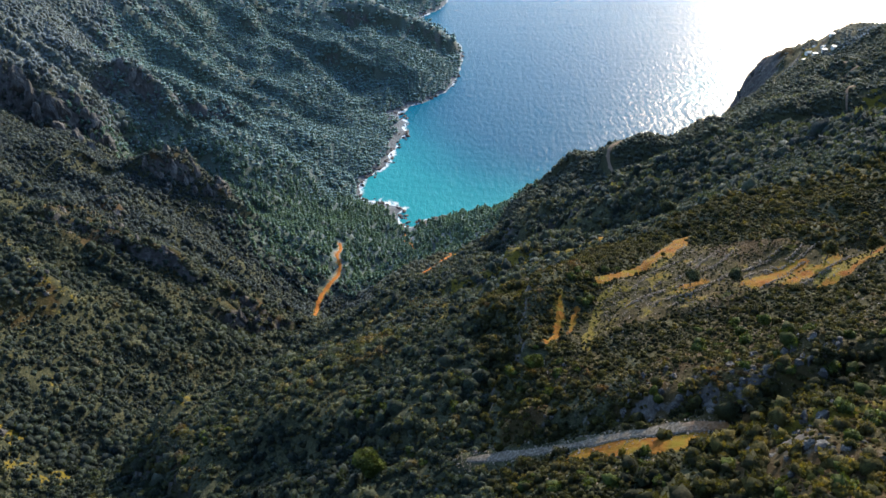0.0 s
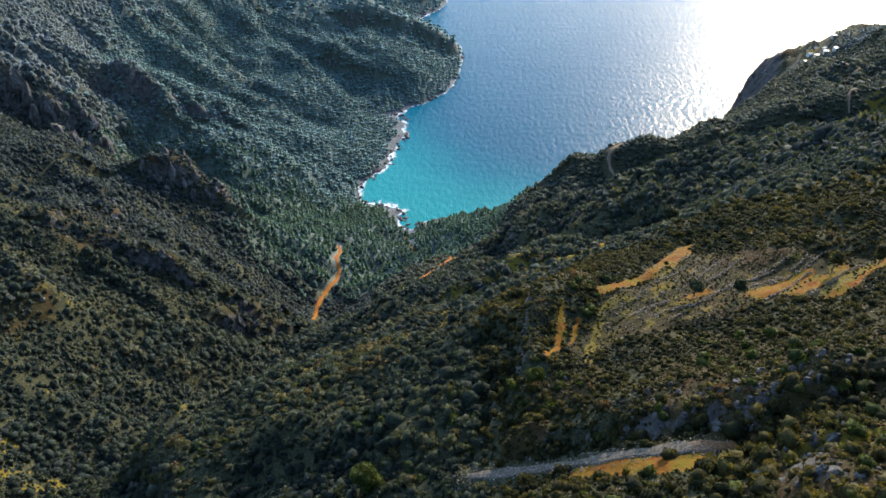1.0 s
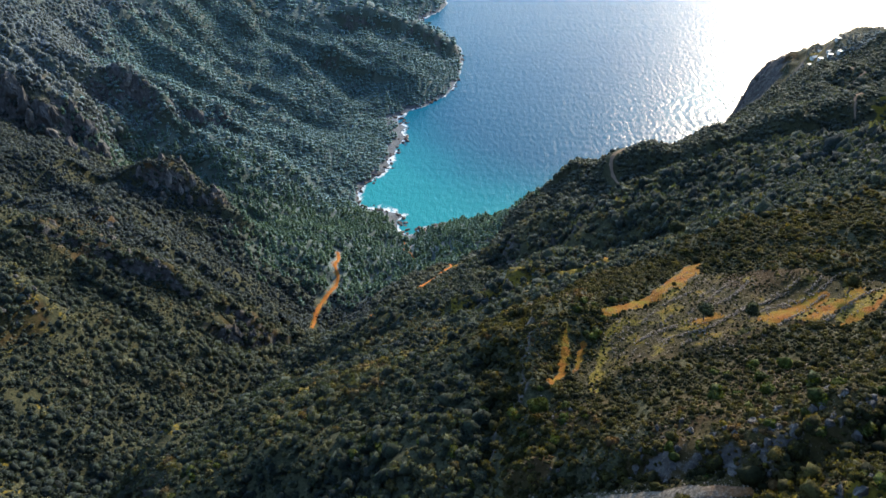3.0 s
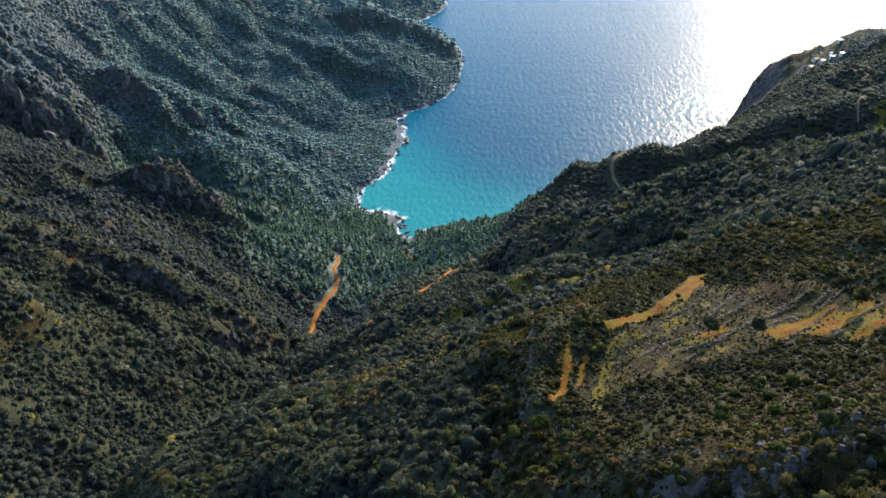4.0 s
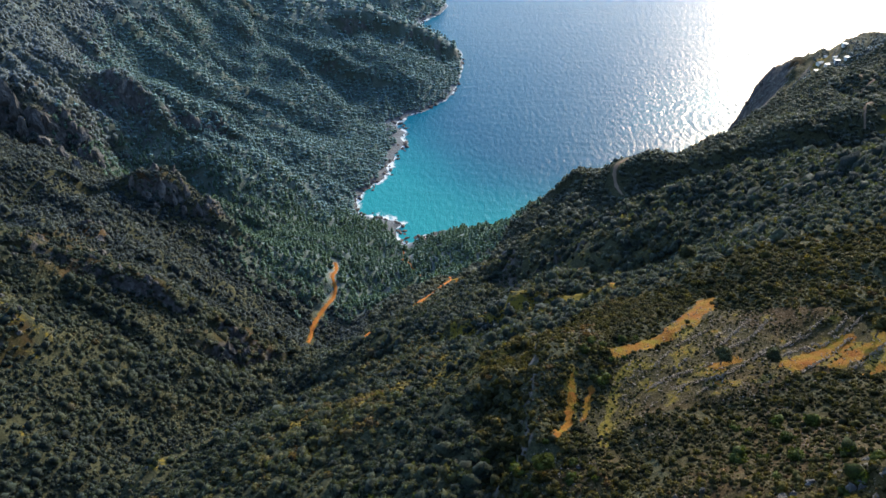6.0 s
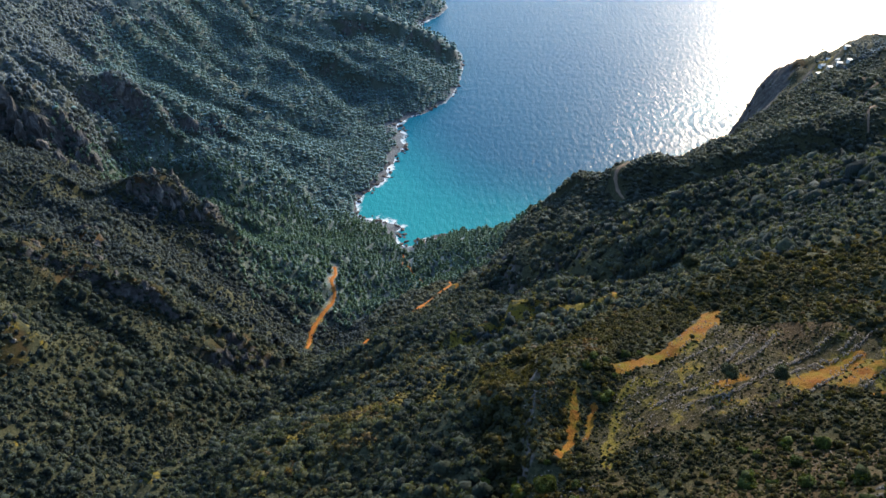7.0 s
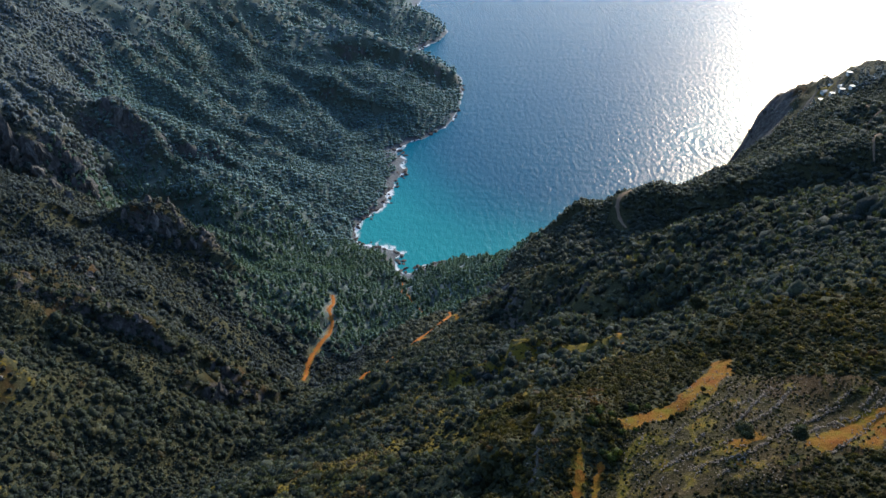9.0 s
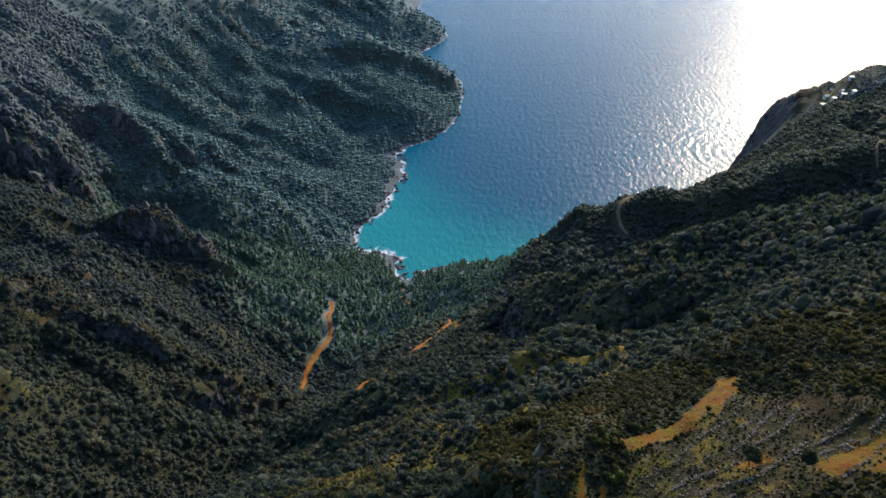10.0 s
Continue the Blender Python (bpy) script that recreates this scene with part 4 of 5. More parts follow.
def rock_mesh(seed, level=3, tall=1.0):
    """A limestone block: a round mass cut by many planes, cracked and pitted. About 2 across."""
    pick = random.Random(seed)
    bm = bmesh.new()
    bmesh.ops.create_icosphere(bm, subdivisions=level, radius=1.25)
    cuts = []
    for _ in range(16):
        v = Vector((pick.gauss(0, 1), pick.gauss(0, 1), pick.gauss(0, 0.8))).normalized()
        cuts.append((v, pick.uniform(0.5, 0.95)))
    for v in bm.verts:
        for way, reach in cuts:
            over = v.co.dot(way) - reach
            if over > 0:
                v.co -= way * over * 0.9
        v.co += v.co.normalized() * (0.26 * noise.noise(v.co * 2.4 + Vector((seed, 0, 0))) + 0.16 * noise.noise(v.co * 5.5))
        v.co.z *= tall
    return mesh_from(bm, "rock")


def mesh_from(bm, name):
    me = bpy.data.meshes.new(name)
    bm.to_mesh(me)
    bm.free()
    return me


ROCK_MESHES = [rock_mesh(k, 3, random.Random(k).uniform(0.8, 1.25)) for k in range(9)]
place_at = random.Random(5)


def rocks(spots, label, group):
    """Outcrops at (x, y, size, how many, how far spread)."""
    for cx, cy, size, count, reach in spots:
        for _ in range(count):
            x, y = place_at.gauss(cx, reach * 0.5), place_at.gauss(cy, reach * 0.5)
            s = size * place_at.uniform(0.5, 1.2)
            z = float(height(x, y)) + s * place_at.uniform(-0.55, -0.1)
            ob = new("rock_outcrop", place_at.choice(ROCK_MESHES))
            ob.matrix_world = pose(x, y, z, place_at.uniform(-18, 18), place_at.uniform(-18, 18), place_at.uniform(0, 360)) @ Matrix.Diagonal((s, s * place_at.uniform(0.7, 1.2), s * place_at.uniform(0.7, 1.25), 1))
            tagged(ob, label, "rock", group)


for rock_me in ROCK_MESHES:
    rock_me.materials.append(ROCK)
rocks([(60, 116, 1.1, 14, 7), (50, 121, 1.0, 14, 7), (70, 115, 1.1, 14, 7), (42, 126, 0.9, 11, 7), (30, 130, 0.7, 7, 8), (78, 115, 1.0, 11, 8), (-119, 237, 0.9, 7, 7), (-110, 245, 0.8, 6, 7), (62, 92, 1.0, 14, 10), (70, 95, 1.0, 14, 9), (58, 82, 0.9, 10, 9), (66, 78, 1.0, 12, 9), (36, 150, 0.8, 8, 11), (-100, 196, 1.0, 6, 12), (5, 131, 0.6, 12, 12)],
      "pale grey weathered limestone outcrop beside the hill road", "limestone outcrops by the road")
rocks([(-256, 449, 2.6, 10, 22), (-230, 449, 2.4, 8, 18), (-204, 449, 2.2, 10, 14), (-250, 362, 2.2, 9, 20), (-140, 440, 2.4, 8, 14), (-128, 446, 2.2, 6, 10), (-258, 508, 2.4, 6, 18), (-190, 300, 1.6, 6, 14), (40, 320, 2.0, 7, 22), (46, 292, 1.6, 7, 16)],
      "rough grey limestone outcrop among shrubs on the ravine side", "limestone ribs of the ravine")
rocks([(-252, 636, 4, 8, 18), (-228, 632, 3.5, 7, 16), (-205, 628, 3.2, 6, 14), (-449, 779, 3.4, 10, 26), (-462, 802, 3.4, 8, 26), (-420, 792, 3, 8, 26), (-395, 772, 3, 8, 20), (-372, 766, 2.6, 8, 18), (-395, 905, 4.5, 6, 26), (-290, 912, 3.5, 5, 18), (400, 932, 3, 8, 26), (40, 565, 3.5, 6, 22), (55, 470, 3, 6, 22)],
      "dark grey limestone crag rising from the wooded slope", "limestone crags")


# limestone walls and teeth that stand out of the wooded mountainside: x, y, half width, half height
CRAG_MESHES = [rock_mesh(40 + k, 4, 1.0) for k in range(5)]
for rock_me in CRAG_MESHES:
    rock_me.materials.append(ROCK)
for k, (x, y, wide, tall) in enumerate([(-469, 797, 9, 16), (-459, 788, 9, 17), (-448, 779, 9, 17), (-442, 768, 7, 13), (-408, 798, 8, 12), (-400, 789, 7, 12), (-392, 787, 7, 11), (-385, 783, 6, 12), (-375, 773, 6, 11),
                                      (-386, 904, 8, 8), (-376, 908, 6, 6), (-253, 629, 5, 7), (-240, 634, 4, 7), (-228, 622, 4, 7), (-206, 622, 4, 6), (-257, 608, 5, 8), (-245, 614, 4, 9), (-237, 614, 3.6, 8), (-229, 611, 4, 6), (-268, 611, 4, 7), (-279, 596, 5, 7), (-249, 602, 4, 6), (-218, 616, 3.5, 6),
                                      (-351, 664, 6, 9), (-337, 656, 6, 9), (-416, 756, 7, 11), (-427, 776, 6, 12), (-417, 778, 6, 11), (-364, 757, 5, 9), (-262, 507, 5, 5), (-251, 497, 4, 5), (-242, 478, 4, 5), (-232, 449, 3.4, 4), (-198, 446, 3.4, 4.5), (-185, 447, 3, 4),
                                      (-138, 437, 4, 7), (-130, 442, 4, 7), (-148, 431, 4, 6), (-248, 349, 3, 3.4), (-240, 364, 3, 3.2), (-210, 252, 2.6, 3.0), (-217, 257, 2.4, 3.0), (55, 584, 6, 8), (47, 560, 5, 7), (66, 388, 4, 8), (58, 396, 4, 8), (76, 380, 4, 7)]):
    crag = new("limestone_crag", CRAG_MESHES[k % 5])
    crag.matrix_world = pose(x, y, float(height(x, y)) - (0.1 if y > 600 else 0.45) * tall, place_at.uniform(-10, 10), place_at.uniform(-10, 10), place_at.uniform(0, 360)) @ Matrix.Diagonal((wide, wide * 0.8, tall, 1))
    tagged(crag, "tall weathered limestone crag with a shaded face on the mountainside", "crag", "limestone walls of the mountainside")
shore_meshes = [me.copy() for me in ROCK_MESHES[:6]]
for rock_me in shore_meshes:
    rock_me.materials.clear()
    rock_me.materials.append(SHORE_ROCK)
shore_pick = random.Random(11)
for k in range(len(SHORE) - 7):
    (ax, ay, _), (bx, by, _) = SHORE[k], SHORE[k + 1]
    gap = 4.0 if ax < -40 and ay < 1130 else 8.0
    for _ in range(max(2, int(math.hypot(bx - ax, by - ay) / gap))):
        t, s = shore_pick.random(), shore_pick.uniform(1.0, 3.4)
        x, y = ax + (bx - ax) * t + shore_pick.gauss(0, 3.0), ay + (by - ay) * t + shore_pick.gauss(0, 3.0)
        ob = new("shore_rock", shore_pick.choice(shore_meshes))
        ob.matrix_world = pose(x, y, max(0.0, float(height(x, y))) + shore_pick.uniform(-0.8, 0.3), shore_pick.uniform(-12, 12), shore_pick.uniform(-12, 12), shore_pick.uniform(0, 360)) @ Matrix.Diagonal((s * 1.5, s, s * 0.6, 1))
        tagged(ob, "brown wet rock in the surf at the foot of the slope", "rock", "rocks along the shore")


# ---- the old field: dry stone walls and loose stones ----
def stone_heap(name, x, y, z, size, seed):
    """Many rough stones joined into one mesh."""
    pick = np.random.default_rng(seed)
    v = np.array([(-1, -1, -1), (1, -1, -1), (1, 1, -1), (-1, 1, -1), (-1, -1, 1), (1, -1, 1), (1, 1, 1), (-1, 1, 1)], float) * 0.5
    f = np.array([(0, 3, 2, 1), (4, 5, 6, 7), (0, 1, 5, 4), (1, 2, 6, 5), (2, 3, 7, 6), (3, 0, 4, 7)])
    n = len(x)
    shape = v[None] * (1 + pick.uniform(-0.35, 0.3, (n, 8, 1))) * (size[:, None] * pick.uniform(0.7, 1.3, (n, 3)))[:, None, :]
    a = pick.uniform(0, 2 * math.pi, n)
    c, s = np.cos(a)[:, None], np.sin(a)[:, None]
    out = np.stack([shape[..., 0] * c - shape[..., 1] * s + x[:, None], shape[..., 0] * s + shape[..., 1] * c + y[:, None], shape[..., 2] + z[:, None]], -1)
    me = mesh_of(name, out.reshape(-1, 3), (f[None] + np.arange(n)[:, None, None] * 8).reshape(-1, 4), None, False)
    me.materials.append(STONE)
    return me


def dry_stone_wall(a, b, seed):
    """A low broken wall of heaped stones from a to b."""
    pick = np.random.default_rng(seed)
    long = math.hypot(b[0] - a[0], b[1] - a[1])
    n = int(long * 7)
    t = pick.uniform(0, 1, n)
    gap = grain(t * long, np.zeros(n) + seed * 13.0, 3.5, 3) > -0.55
    t, n = t[gap], int(gap.sum())
    bend = 0.8 * np.sin(t * 5 + seed)
    nx, ny = -(b[1] - a[1]) / long, (b[0] - a[0]) / long
    off = pick.normal(0, 0.3, n) + bend
    x, y = a[0] + (b[0] - a[0]) * t + nx * off, a[1] + (b[1] - a[1]) * t + ny * off
    z = height(x, y) + pick.uniform(0.0, 0.7, n) * (1 - np.minimum(np.abs(off - bend), 0.5))
    ob = new("dry_stone_wall", stone_heap("dry_stone_wall", x, y, z, pick.uniform(0.1, 0.34, n), seed))
    return tagged(ob, "low tumbled dry stone terrace wall in an old field", "stone wall", "terrace walls of the old field")


for k, (a, b) in enumerate([((64, 171), (101, 192)), ((83, 183), (104, 195)), ((89, 181), (110, 193)), ((76, 187), (94, 200)), ((70, 187), (89, 201)), ((62, 184), (82, 199)),
                            ((57, 186), (76, 201)), ((54, 177), (72, 184)), ((60, 174), (78, 180)), ((96, 183), (116, 194)), ((88, 173.5), (110, 186)), ((100, 172), (122, 184))]):
    dry_stone_wall(a, b, 100 + k)

rubble = np.random.default_rng(21)
x, y = rubble.uniform(-8, 140, 70000), rubble.uniform(98, 222, 70000)
keep = rubble.uniform(size=70000) < np.maximum(0.34 * field(x, y) * (0.15 + 0.85 * smooth(-0.1, 0.6, grain(x, y, 6, 91))), np.maximum(0.28 * smooth(0.1, 0.6, grain(x, y, 13, 92)) * (x > 22), 0.75 * smooth(5.0, 1.5, away(x, y, HILL_ROAD))))
x, y = x[keep], y[keep]
loose = new("field_stones", stone_heap("field_stones", x, y, height(x, y) + 0.06, 0.07 + 0.30 * rubble.uniform(0, 1, len(x)) ** 2.5, 22))
tagged(loose, "loose pale limestone rubble scattered over field and slope", "stones", kind="stuff")


# ---- single trees ----
def limb(bm, a, b, ra, rb, sides=7):
    """A tapered stick from a to b."""
    a, b = Vector(a), Vector(b)
    turn = (b - a).to_track_quat("Z", "Y").to_matrix()
    rings = [[bm.verts.new(c + turn @ Vector((r * math.cos(2 * math.pi * k / sides), r * math.sin(2 * math.pi * k / sides), 0))) for k in range(sides)] for c, r in ((a, ra), (b, rb))]
    for k in range(sides):
        bm.faces.new((rings[0][k], rings[0][(k + 1) % sides], rings[1][(k + 1) % sides], rings[1][k]))


def tree_trunk(tall, thick, seed):
    pick = random.Random(seed)
    bm = bmesh.new()
    at = Vector((0, 0, -0.6))
    for k in range(3):
        to = at + Vector((pick.uniform(-0.2, 0.2), pick.uniform(-0.2, 0.2), (tall + 0.6) / 3))
        limb(bm, at, to, thick * (1.25 - 0.25 * k), thick * (1.0 - 0.25 * k))
        at = to
    for k in range(6):
        a = k * 1.05 + pick.uniform(-0.3, 0.3)
        limb(bm, at - Vector((0, 0, 0.25 * k * 0.3)), at + Vector((math.cos(a) * tall * 0.6, math.sin(a) * tall * 0.6, tall * pick.uniform(0.35, 0.7))), thick * 0.4, thick * 0.1, 5)
    return bm


def tree_crown(name, wide, high, base, seed, lumps=11, sprays=1500, leaf=0.34):
    """A crown of uneven clumps with many leaf sprays and gaps between them."""
    global rng
    kept, rng = rng, np.random.default_rng(seed)
    shells, places = [], []
    for k in range(lumps):
        a, r = rng.uniform(0, 2 * math.pi), wide * 0.5 * rng.uniform(0.0, 0.62)
        size = wide * rng.uniform(0.17, 0.26)
        at = np.array([math.cos(a) * r, math.sin(a) * r, base + high * (0.25 + 0.55 * rng.uniform() * (1 - r / wide))])
        v, f = ball(2)
        shells.append((v * (1 + 0.25 * rng.uniform(-1, 1, (len(v), 1))) * (size, size, size * 0.75) * 0.85 + at, f))
        places.append((at, size))
    vs, fs = join_shells(shells)

    def shape():
        at, size = places[rng.integers(lumps)]
        out = rng.normal(size=3)
        out /= np.linalg.norm(out)
        return at + out * (size, size, size * 0.78) * rng.uniform(0.85, 1.08), out

    tufts(vs, fs, sprays, leaf, shape)
    v, f = np.concatenate(vs), np.concatenate(fs)
    me = mesh_of(name, v, f, {"tint": np.clip(rng.normal(0.5, 0.12) + 0.22 * grain(v[:, 0], v[:, 1] + v[:, 2], 0.8, 5), 0, 1)})
    rng = kept
    return me


def single_tree(name, wide, high, stem, seed, leaves, label, group, **more):
    tree = tagged(new(name), label, "tree", group)
    part("trunk", tree_trunk(stem, wide * 0.035, seed), BARK, tree)
    part("crown", tree_crown("crown", wide, high, stem * 0.9, seed, **more), leaves, tree)
    return tree


def stand(tree, x, y, turn=0.0, scale=1.0):
    return pose(x, y, float(height(x, y)), 0, 0, turn) @ Matrix.Scale(scale, 4)


olive_a = single_tree("olive_tree", 4.6, 3.4, 2.3, 3, OLIVE, "small round olive tree with a dark trunk in the old field", "trees of the old field")
olive_a.matrix_world = stand(olive_a, 85, 178.5)
olive_b = single_tree("olive_tree", 5.6, 3.6, 2.2, 8, OLIVE, "grey-green spreading olive tree on a bare soil patch", "trees of the old field")
olive_b.matrix_world = stand(olive_b, 74, 182)
carob = single_tree("carob_tree", 6.2, 4.8, 2.4, 12, SHRUB, "dark dense round carob tree above a straw-yellow terrace", "trees of the old field")
carob.matrix_world = stand(carob, 113, 184)
other = copy_thing(carob, stand(carob, 125, 183, 130))
for x, y, s in ((68, 218, 0.45), (72, 205, 0.32), (62, 197, 0.3)):
    copy_thing(carob, stand(carob, x, y, x * 9) @ Matrix.Scale(s, 4))
pine = single_tree("pine_tree", 9.0, 5.0, 4.2, 21, FRESH, "broad fresh-green pine standing on the shrubby slope", "large trees on the slope", lumps=24, sprays=5200, leaf=0.5)
pine.matrix_world = stand(pine, -20, 137)
copy_thing(pine, stand(pine, 25, 154, 70) @ Matrix.Scale(0.62, 4))
slope_tree = single_tree("slope_tree", 9.0, 6.0, 3.4, 31, OLIVE, "wide grey-green tree with a bare trunk on the far slope", "large trees on the slope", lumps=14, sprays=1800, leaf=0.5)
slope_tree.matrix_world = stand(slope_tree, 97, 283)


# ---- small white buildings on the ridge ----
WHITE = plain_material("white_plaster", (0.50, 0.48, 0.44), (0.66, 0.63, 0.58), 1.5)
ROOFING = plain_material("pale_roofing", (0.42, 0.40, 0.37), (0.6, 0.58, 0.54), 1.0, 0.6, 0.3)
WOODWORK = plain_material("dark_woodwork", (0.05, 0.04, 0.035), (0.10, 0.08, 0.07), 0.3)


def box(bm, x0, x1, y0, y1, z0, z1):
    m = Matrix.Translation(((x0 + x1) / 2, (y0 + y1) / 2, (z0 + z1) / 2)) @ Matrix.Diagonal((x1 - x0, y1 - y0, z1 - z0, 1))
    bmesh.ops.create_cube(bm, size=1.0, matrix=m)


def boxed(*sizes):
    bm = bmesh.new()
    box(bm, *sizes)
    return bm


def house(long, deep, tall, pitched, label):
    """A low house: four walls, a roof, a door and windows set into the front."""
    ob = tagged(new("house"), label, "house", "white buildings on the ridge")
    walls = bmesh.new()
    t = 0.3
    box(walls, -long / 2, long / 2, deep / 2 - t, deep / 2, -1.5, tall)
    box(walls, -long / 2, -long / 2 + t, -deep / 2, deep / 2 - t, -1.5, tall)
    box(walls, long / 2 - t, long / 2, -deep / 2, deep / 2 - t, -1.5, tall)
    box(walls, -long / 2 + t, long / 2 - t, -deep / 2, -deep / 2 + t, -1.5, tall)
    part("wall", walls, WHITE, ob)
    roof = bmesh.new()
    if pitched:
        ends = [[roof.verts.new((x, y, z)) for y, z in ((-deep / 2 - 0.4, tall - 0.1), (0, tall + deep * 0.22), (deep / 2 + 0.4, tall - 0.1), (0, tall + deep * 0.22 - 0.25))] for x in (-long / 2 - 0.4, long / 2 + 0.4)]
        for k in range(4):
            roof.faces.new((ends[0][k], ends[0][(k + 1) % 4], ends[1][(k + 1) % 4], ends[1][k]))
        for e in ends:
            roof.faces.new(e)
        bmesh.ops.recalc_face_normals(roof, faces=roof.faces)
    else:
        box(roof, -long / 2 - 0.25, long / 2 + 0.25, -deep / 2 - 0.25, deep / 2 + 0.25, tall, tall + 0.3)
    part("roof", roof, ROOFING, ob)
    part("door", boxed(-0.5, 0.5, -deep / 2 - 0.06, -deep / 2 + 0.02, 0, 2.1), WOODWORK, ob)
    for x in (-long * 0.3, long * 0.3):
        window = part("window", boxed(x - 0.6, x + 0.6, -deep / 2 - 0.05, -deep / 2 + 0.02, 0.9, 2.1), WOODWORK, ob)
        part("sill", boxed(x - 0.75, x + 0.75, -deep / 2 - 0.18, -deep / 2 + 0.02, 0.78, 0.9), WHITE, window)
    return ob


big = house(11, 7, 3.4, True, "low white house with a pale pitched roof on the ridge")
big.matrix_world = pose(424, 858, float(height(424, 858)), 0, 0, 12) @ Matrix.Scale(0.8, 4)
copy_thing(big, pose(436, 872, float(height(436, 872)), 0, 0, -20) @ Matrix.Scale(0.75, 4))
copy_thing(big, pose(428, 838, float(height(428, 838)), 0, 0, 30) @ Matrix.Scale(0.65, 4))
# huts stand in for a row of small white shapes of unknown kind
hut = house(5, 4, 2.6, False, "small flat-roofed white hut standing in for an unclear white shape on the ridge")
hut.matrix_world = pose(410, 836, float(height(410, 836)), 0, 0, 5)
for x, y, a in ((416, 828, 10), (422, 822, -8), (428, 815, 20), (440, 850, 0)):
    copy_thing(hut, pose(x, y, float(height(x, y)), 0, 0, a))


# ---- stands of shrubs and pines ----
near_shapes = [shrub_shape(int(rng.integers(3, 5)), 1, 72, 0.9, 0.34) for _ in range(9)]
mid_shapes = [shrub_shape(1 + k % 2, 1, 19, 0.9, 0.44) for k in range(8)]
far_shapes = [shrub_shape(1, 1, 10, 0.9, 0.45) for _ in range(8)]
farthest = [shrub_shape(1, 1, 6) for _ in range(5)]
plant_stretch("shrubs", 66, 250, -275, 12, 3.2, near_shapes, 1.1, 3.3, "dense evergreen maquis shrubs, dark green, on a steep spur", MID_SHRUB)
plant_stretch("shrubs", 66, 250, 12, 165, 2.7, near_shapes, 1.0, 2.5, "dense evergreen maquis shrubs, dark and olive green, on a stony slope", SHRUB)
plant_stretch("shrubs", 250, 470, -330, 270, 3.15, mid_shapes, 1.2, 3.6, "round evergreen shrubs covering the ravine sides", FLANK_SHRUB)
spur_shapes = [shrub_shape(1, 1, 15, 0.9, 0.44) for _ in range(8)]
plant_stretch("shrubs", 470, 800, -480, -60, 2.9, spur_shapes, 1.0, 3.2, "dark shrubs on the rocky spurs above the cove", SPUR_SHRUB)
plant_stretch("shrubs", 470, 800, -60, 480, 3.0, far_shapes, 0.9, 2.5, "dark shrubs on the ridge above the sea", HAZY_SHRUB)
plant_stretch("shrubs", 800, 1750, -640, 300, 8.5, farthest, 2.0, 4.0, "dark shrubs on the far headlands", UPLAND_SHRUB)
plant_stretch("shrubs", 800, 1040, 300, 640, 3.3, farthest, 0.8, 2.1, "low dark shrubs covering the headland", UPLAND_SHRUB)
plant_stretch("shrubs", 800, 1150, -680, -200, 4.5, farthest, 2.1, 4.4, "haze-tinted shrubs on the upper mountainside", UPLAND_SHRUB)
plant_stretch("shrubs", -50, 112, -85, 95, 4.5, spur_shapes, 1.2, 2.6, "dense evergreen maquis shrubs on the slope under the flight", SHRUB, below=True)
plant_stretch("shrubs", 735, 835, -405, -330, 2.0, spur_shapes, 1.2, 3.0, "dark shrubs clinging to the end of the rocky rib", SPUR_SHRUB)

# fresh green bushes stand out among the dark ones
x, y = scatter(-95, 95, 72, 205, 6.5)
keep = clear_of_ways(x, y, 0.5) & in_sight(x, y) & (field(x, y) < 0.2) & (rng.uniform(size=len(x)) < 0.75 * smooth(0.0, 0.5, grain(x, y, 24, 64)) + 0.6 * smooth(128, 105, y))
x, y = x[keep], y[keep]
size = rng.uniform(0.9, 2.1, len(x))
planted("shrubs", near_shapes, x, y, size, size * rng.uniform(0.9, 1.3, len(x)), np.clip(rng.normal(0.55, 0.3, len(x)), 0, 1), FRESH, "bright yellow-green bushes scattered among dark maquis", "shrubs")

# low scrub fills the ground between the shrubs
low_shapes = [cushion_shape() for _ in range(8)]
x, y = scatter(-90, 150, 68, 245, 0.95)
keep = clear_of_ways(x, y, 0.2) & in_sight(x, y) & (rng.uniform(size=len(x)) < smooth(-0.9, 0.1, grain(x, y, 7, 61)) * (1 - 0.35 * field(x, y)) * (0.3 + 0.68 * smooth(-10, 35, x)))
x, y = x[keep], y[keep]
size = 0.25 + 0.75 * rng.beta(1.0, 2.0, len(x)) * (1 - 0.45 * field(x, y))
planted("low_scrub", low_shapes, x, y, size, size * rng.uniform(0.7, 1.2, len(x)), np.clip(tints(x, y) + 0.06 + rng.normal(0, 0.12, len(x)), 0, 1), SHRUB, "low thorny scrub and herbs among the stones", "scrub")

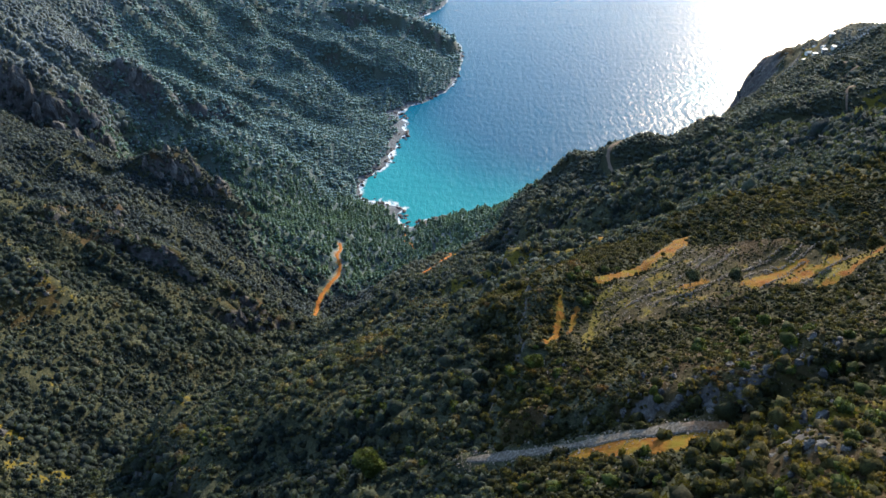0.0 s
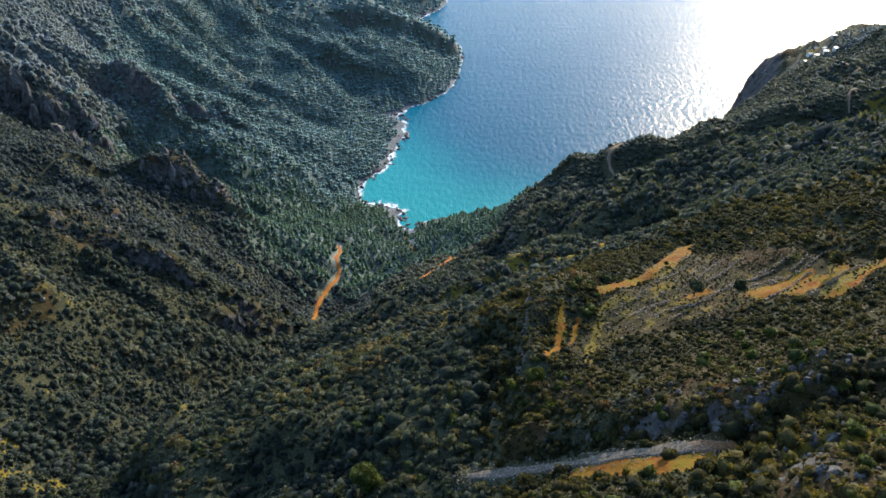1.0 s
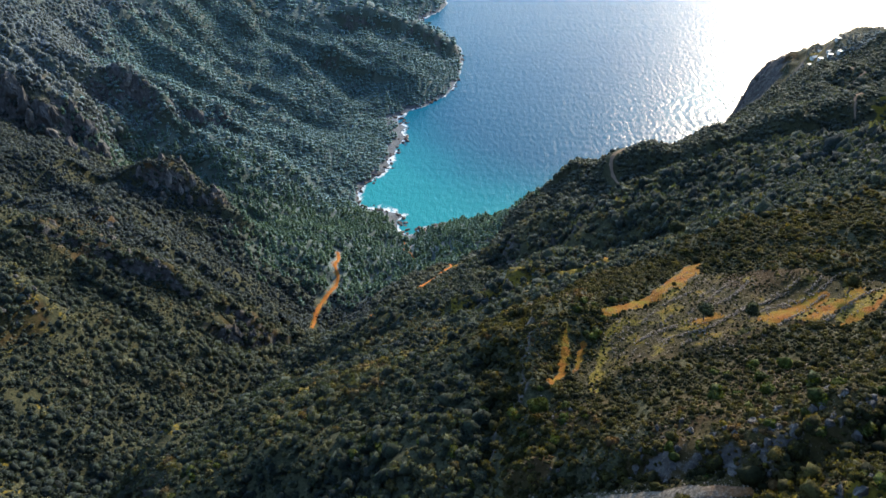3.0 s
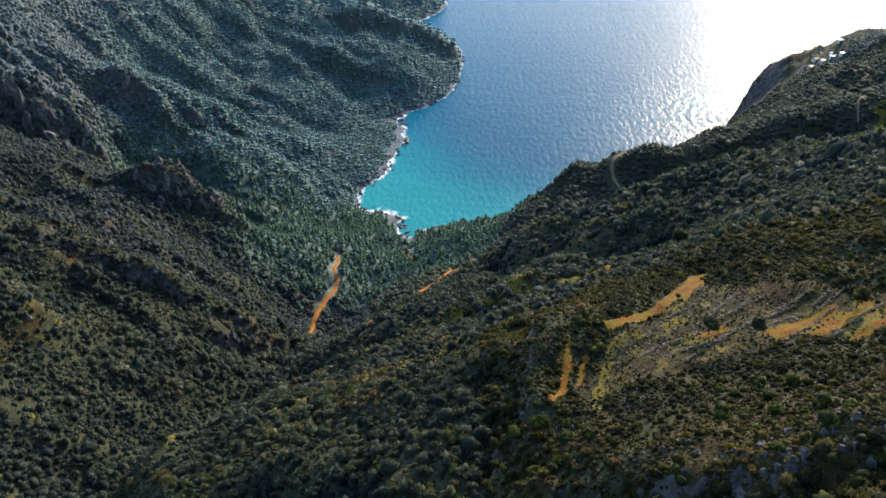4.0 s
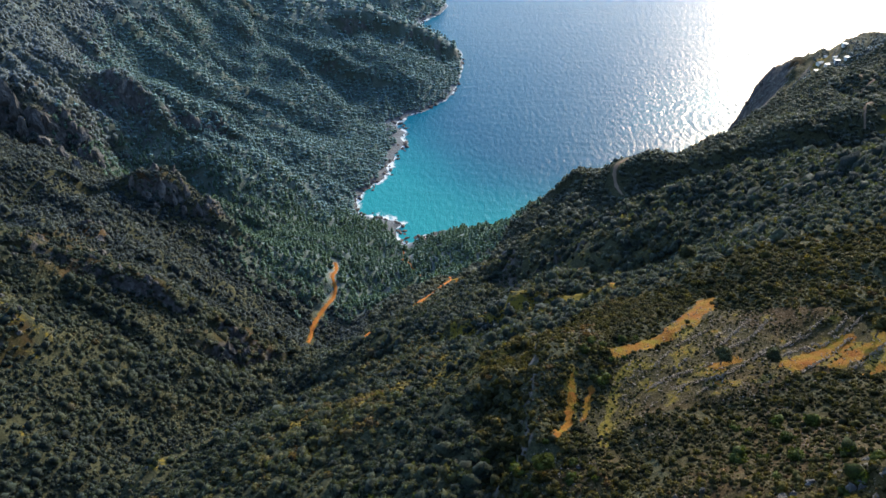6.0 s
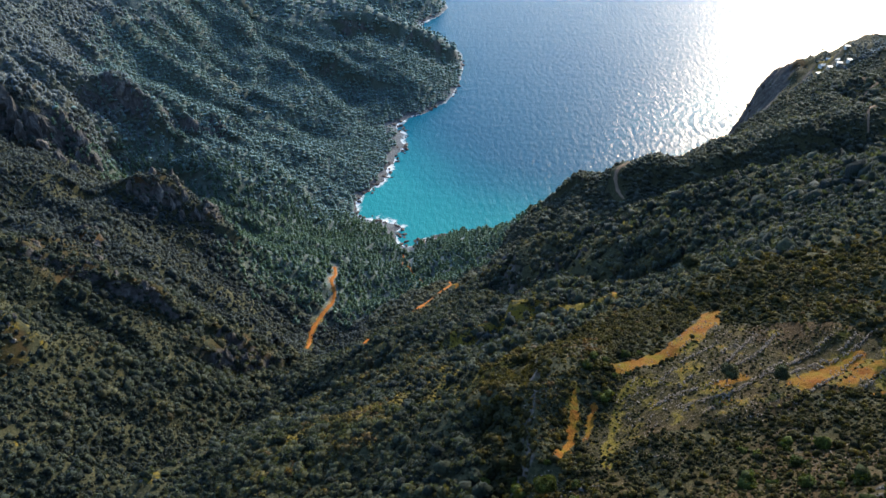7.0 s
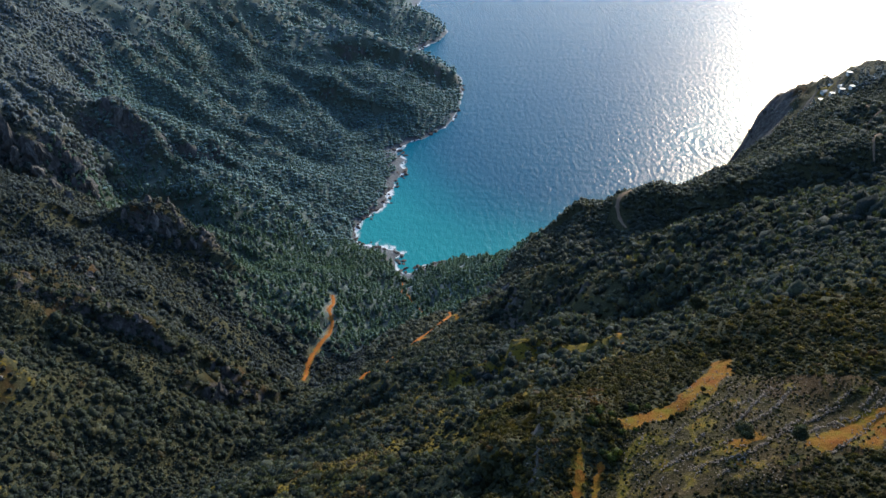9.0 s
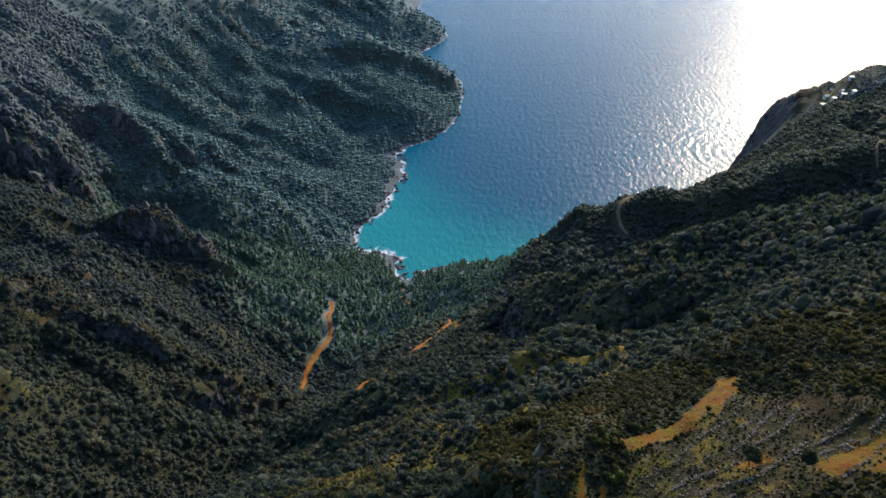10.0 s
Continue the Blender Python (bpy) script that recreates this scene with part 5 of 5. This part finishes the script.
x, y = scatter(-310, -60, 200, 470, 1.7)
keep = in_sight(x, y) & (rng.uniform(size=len(x)) < smooth(-0.6, 0.3, grain(x, y, 9, 62)))
x, y = x[keep], y[keep]
size = rng.uniform(0.5, 1.3, len(x))
planted("low_scrub", low_shapes, x, y, size, size * 0.8, np.clip(tints(x, y) + 0.1, 0, 1), FLANK_SHRUB, "low scrub between the shrubs of the ravine side", "scrub")

x, y = scatter(-75, 115, 205, 345, 1.6)
keep = in_sight(x, y) & clear_of_ways(x, y, 0.2) & (field(x, y) < 0.3) & (rng.uniform(size=len(x)) < smooth(-1.0, 0.1, grain(x, y, 8, 63)))
x, y = x[keep], y[keep]
size = 0.4 + 0.8 * rng.beta(1.0, 1.8, len(x))
planted("low_scrub", low_shapes, x, y, size, size * 0.8, np.clip(tints(x, y) + 0.16, 0, 1), SHRUB, "low olive-green scrub and dry herbs on the open bank", "scrub")

# pine wood round the cove and up the far side, the far needles tinted for haze
pine_shapes = [pine_shape(3, 16) for _ in range(8)]
far_pines = [pine_shape(2, 0) for _ in range(6)]
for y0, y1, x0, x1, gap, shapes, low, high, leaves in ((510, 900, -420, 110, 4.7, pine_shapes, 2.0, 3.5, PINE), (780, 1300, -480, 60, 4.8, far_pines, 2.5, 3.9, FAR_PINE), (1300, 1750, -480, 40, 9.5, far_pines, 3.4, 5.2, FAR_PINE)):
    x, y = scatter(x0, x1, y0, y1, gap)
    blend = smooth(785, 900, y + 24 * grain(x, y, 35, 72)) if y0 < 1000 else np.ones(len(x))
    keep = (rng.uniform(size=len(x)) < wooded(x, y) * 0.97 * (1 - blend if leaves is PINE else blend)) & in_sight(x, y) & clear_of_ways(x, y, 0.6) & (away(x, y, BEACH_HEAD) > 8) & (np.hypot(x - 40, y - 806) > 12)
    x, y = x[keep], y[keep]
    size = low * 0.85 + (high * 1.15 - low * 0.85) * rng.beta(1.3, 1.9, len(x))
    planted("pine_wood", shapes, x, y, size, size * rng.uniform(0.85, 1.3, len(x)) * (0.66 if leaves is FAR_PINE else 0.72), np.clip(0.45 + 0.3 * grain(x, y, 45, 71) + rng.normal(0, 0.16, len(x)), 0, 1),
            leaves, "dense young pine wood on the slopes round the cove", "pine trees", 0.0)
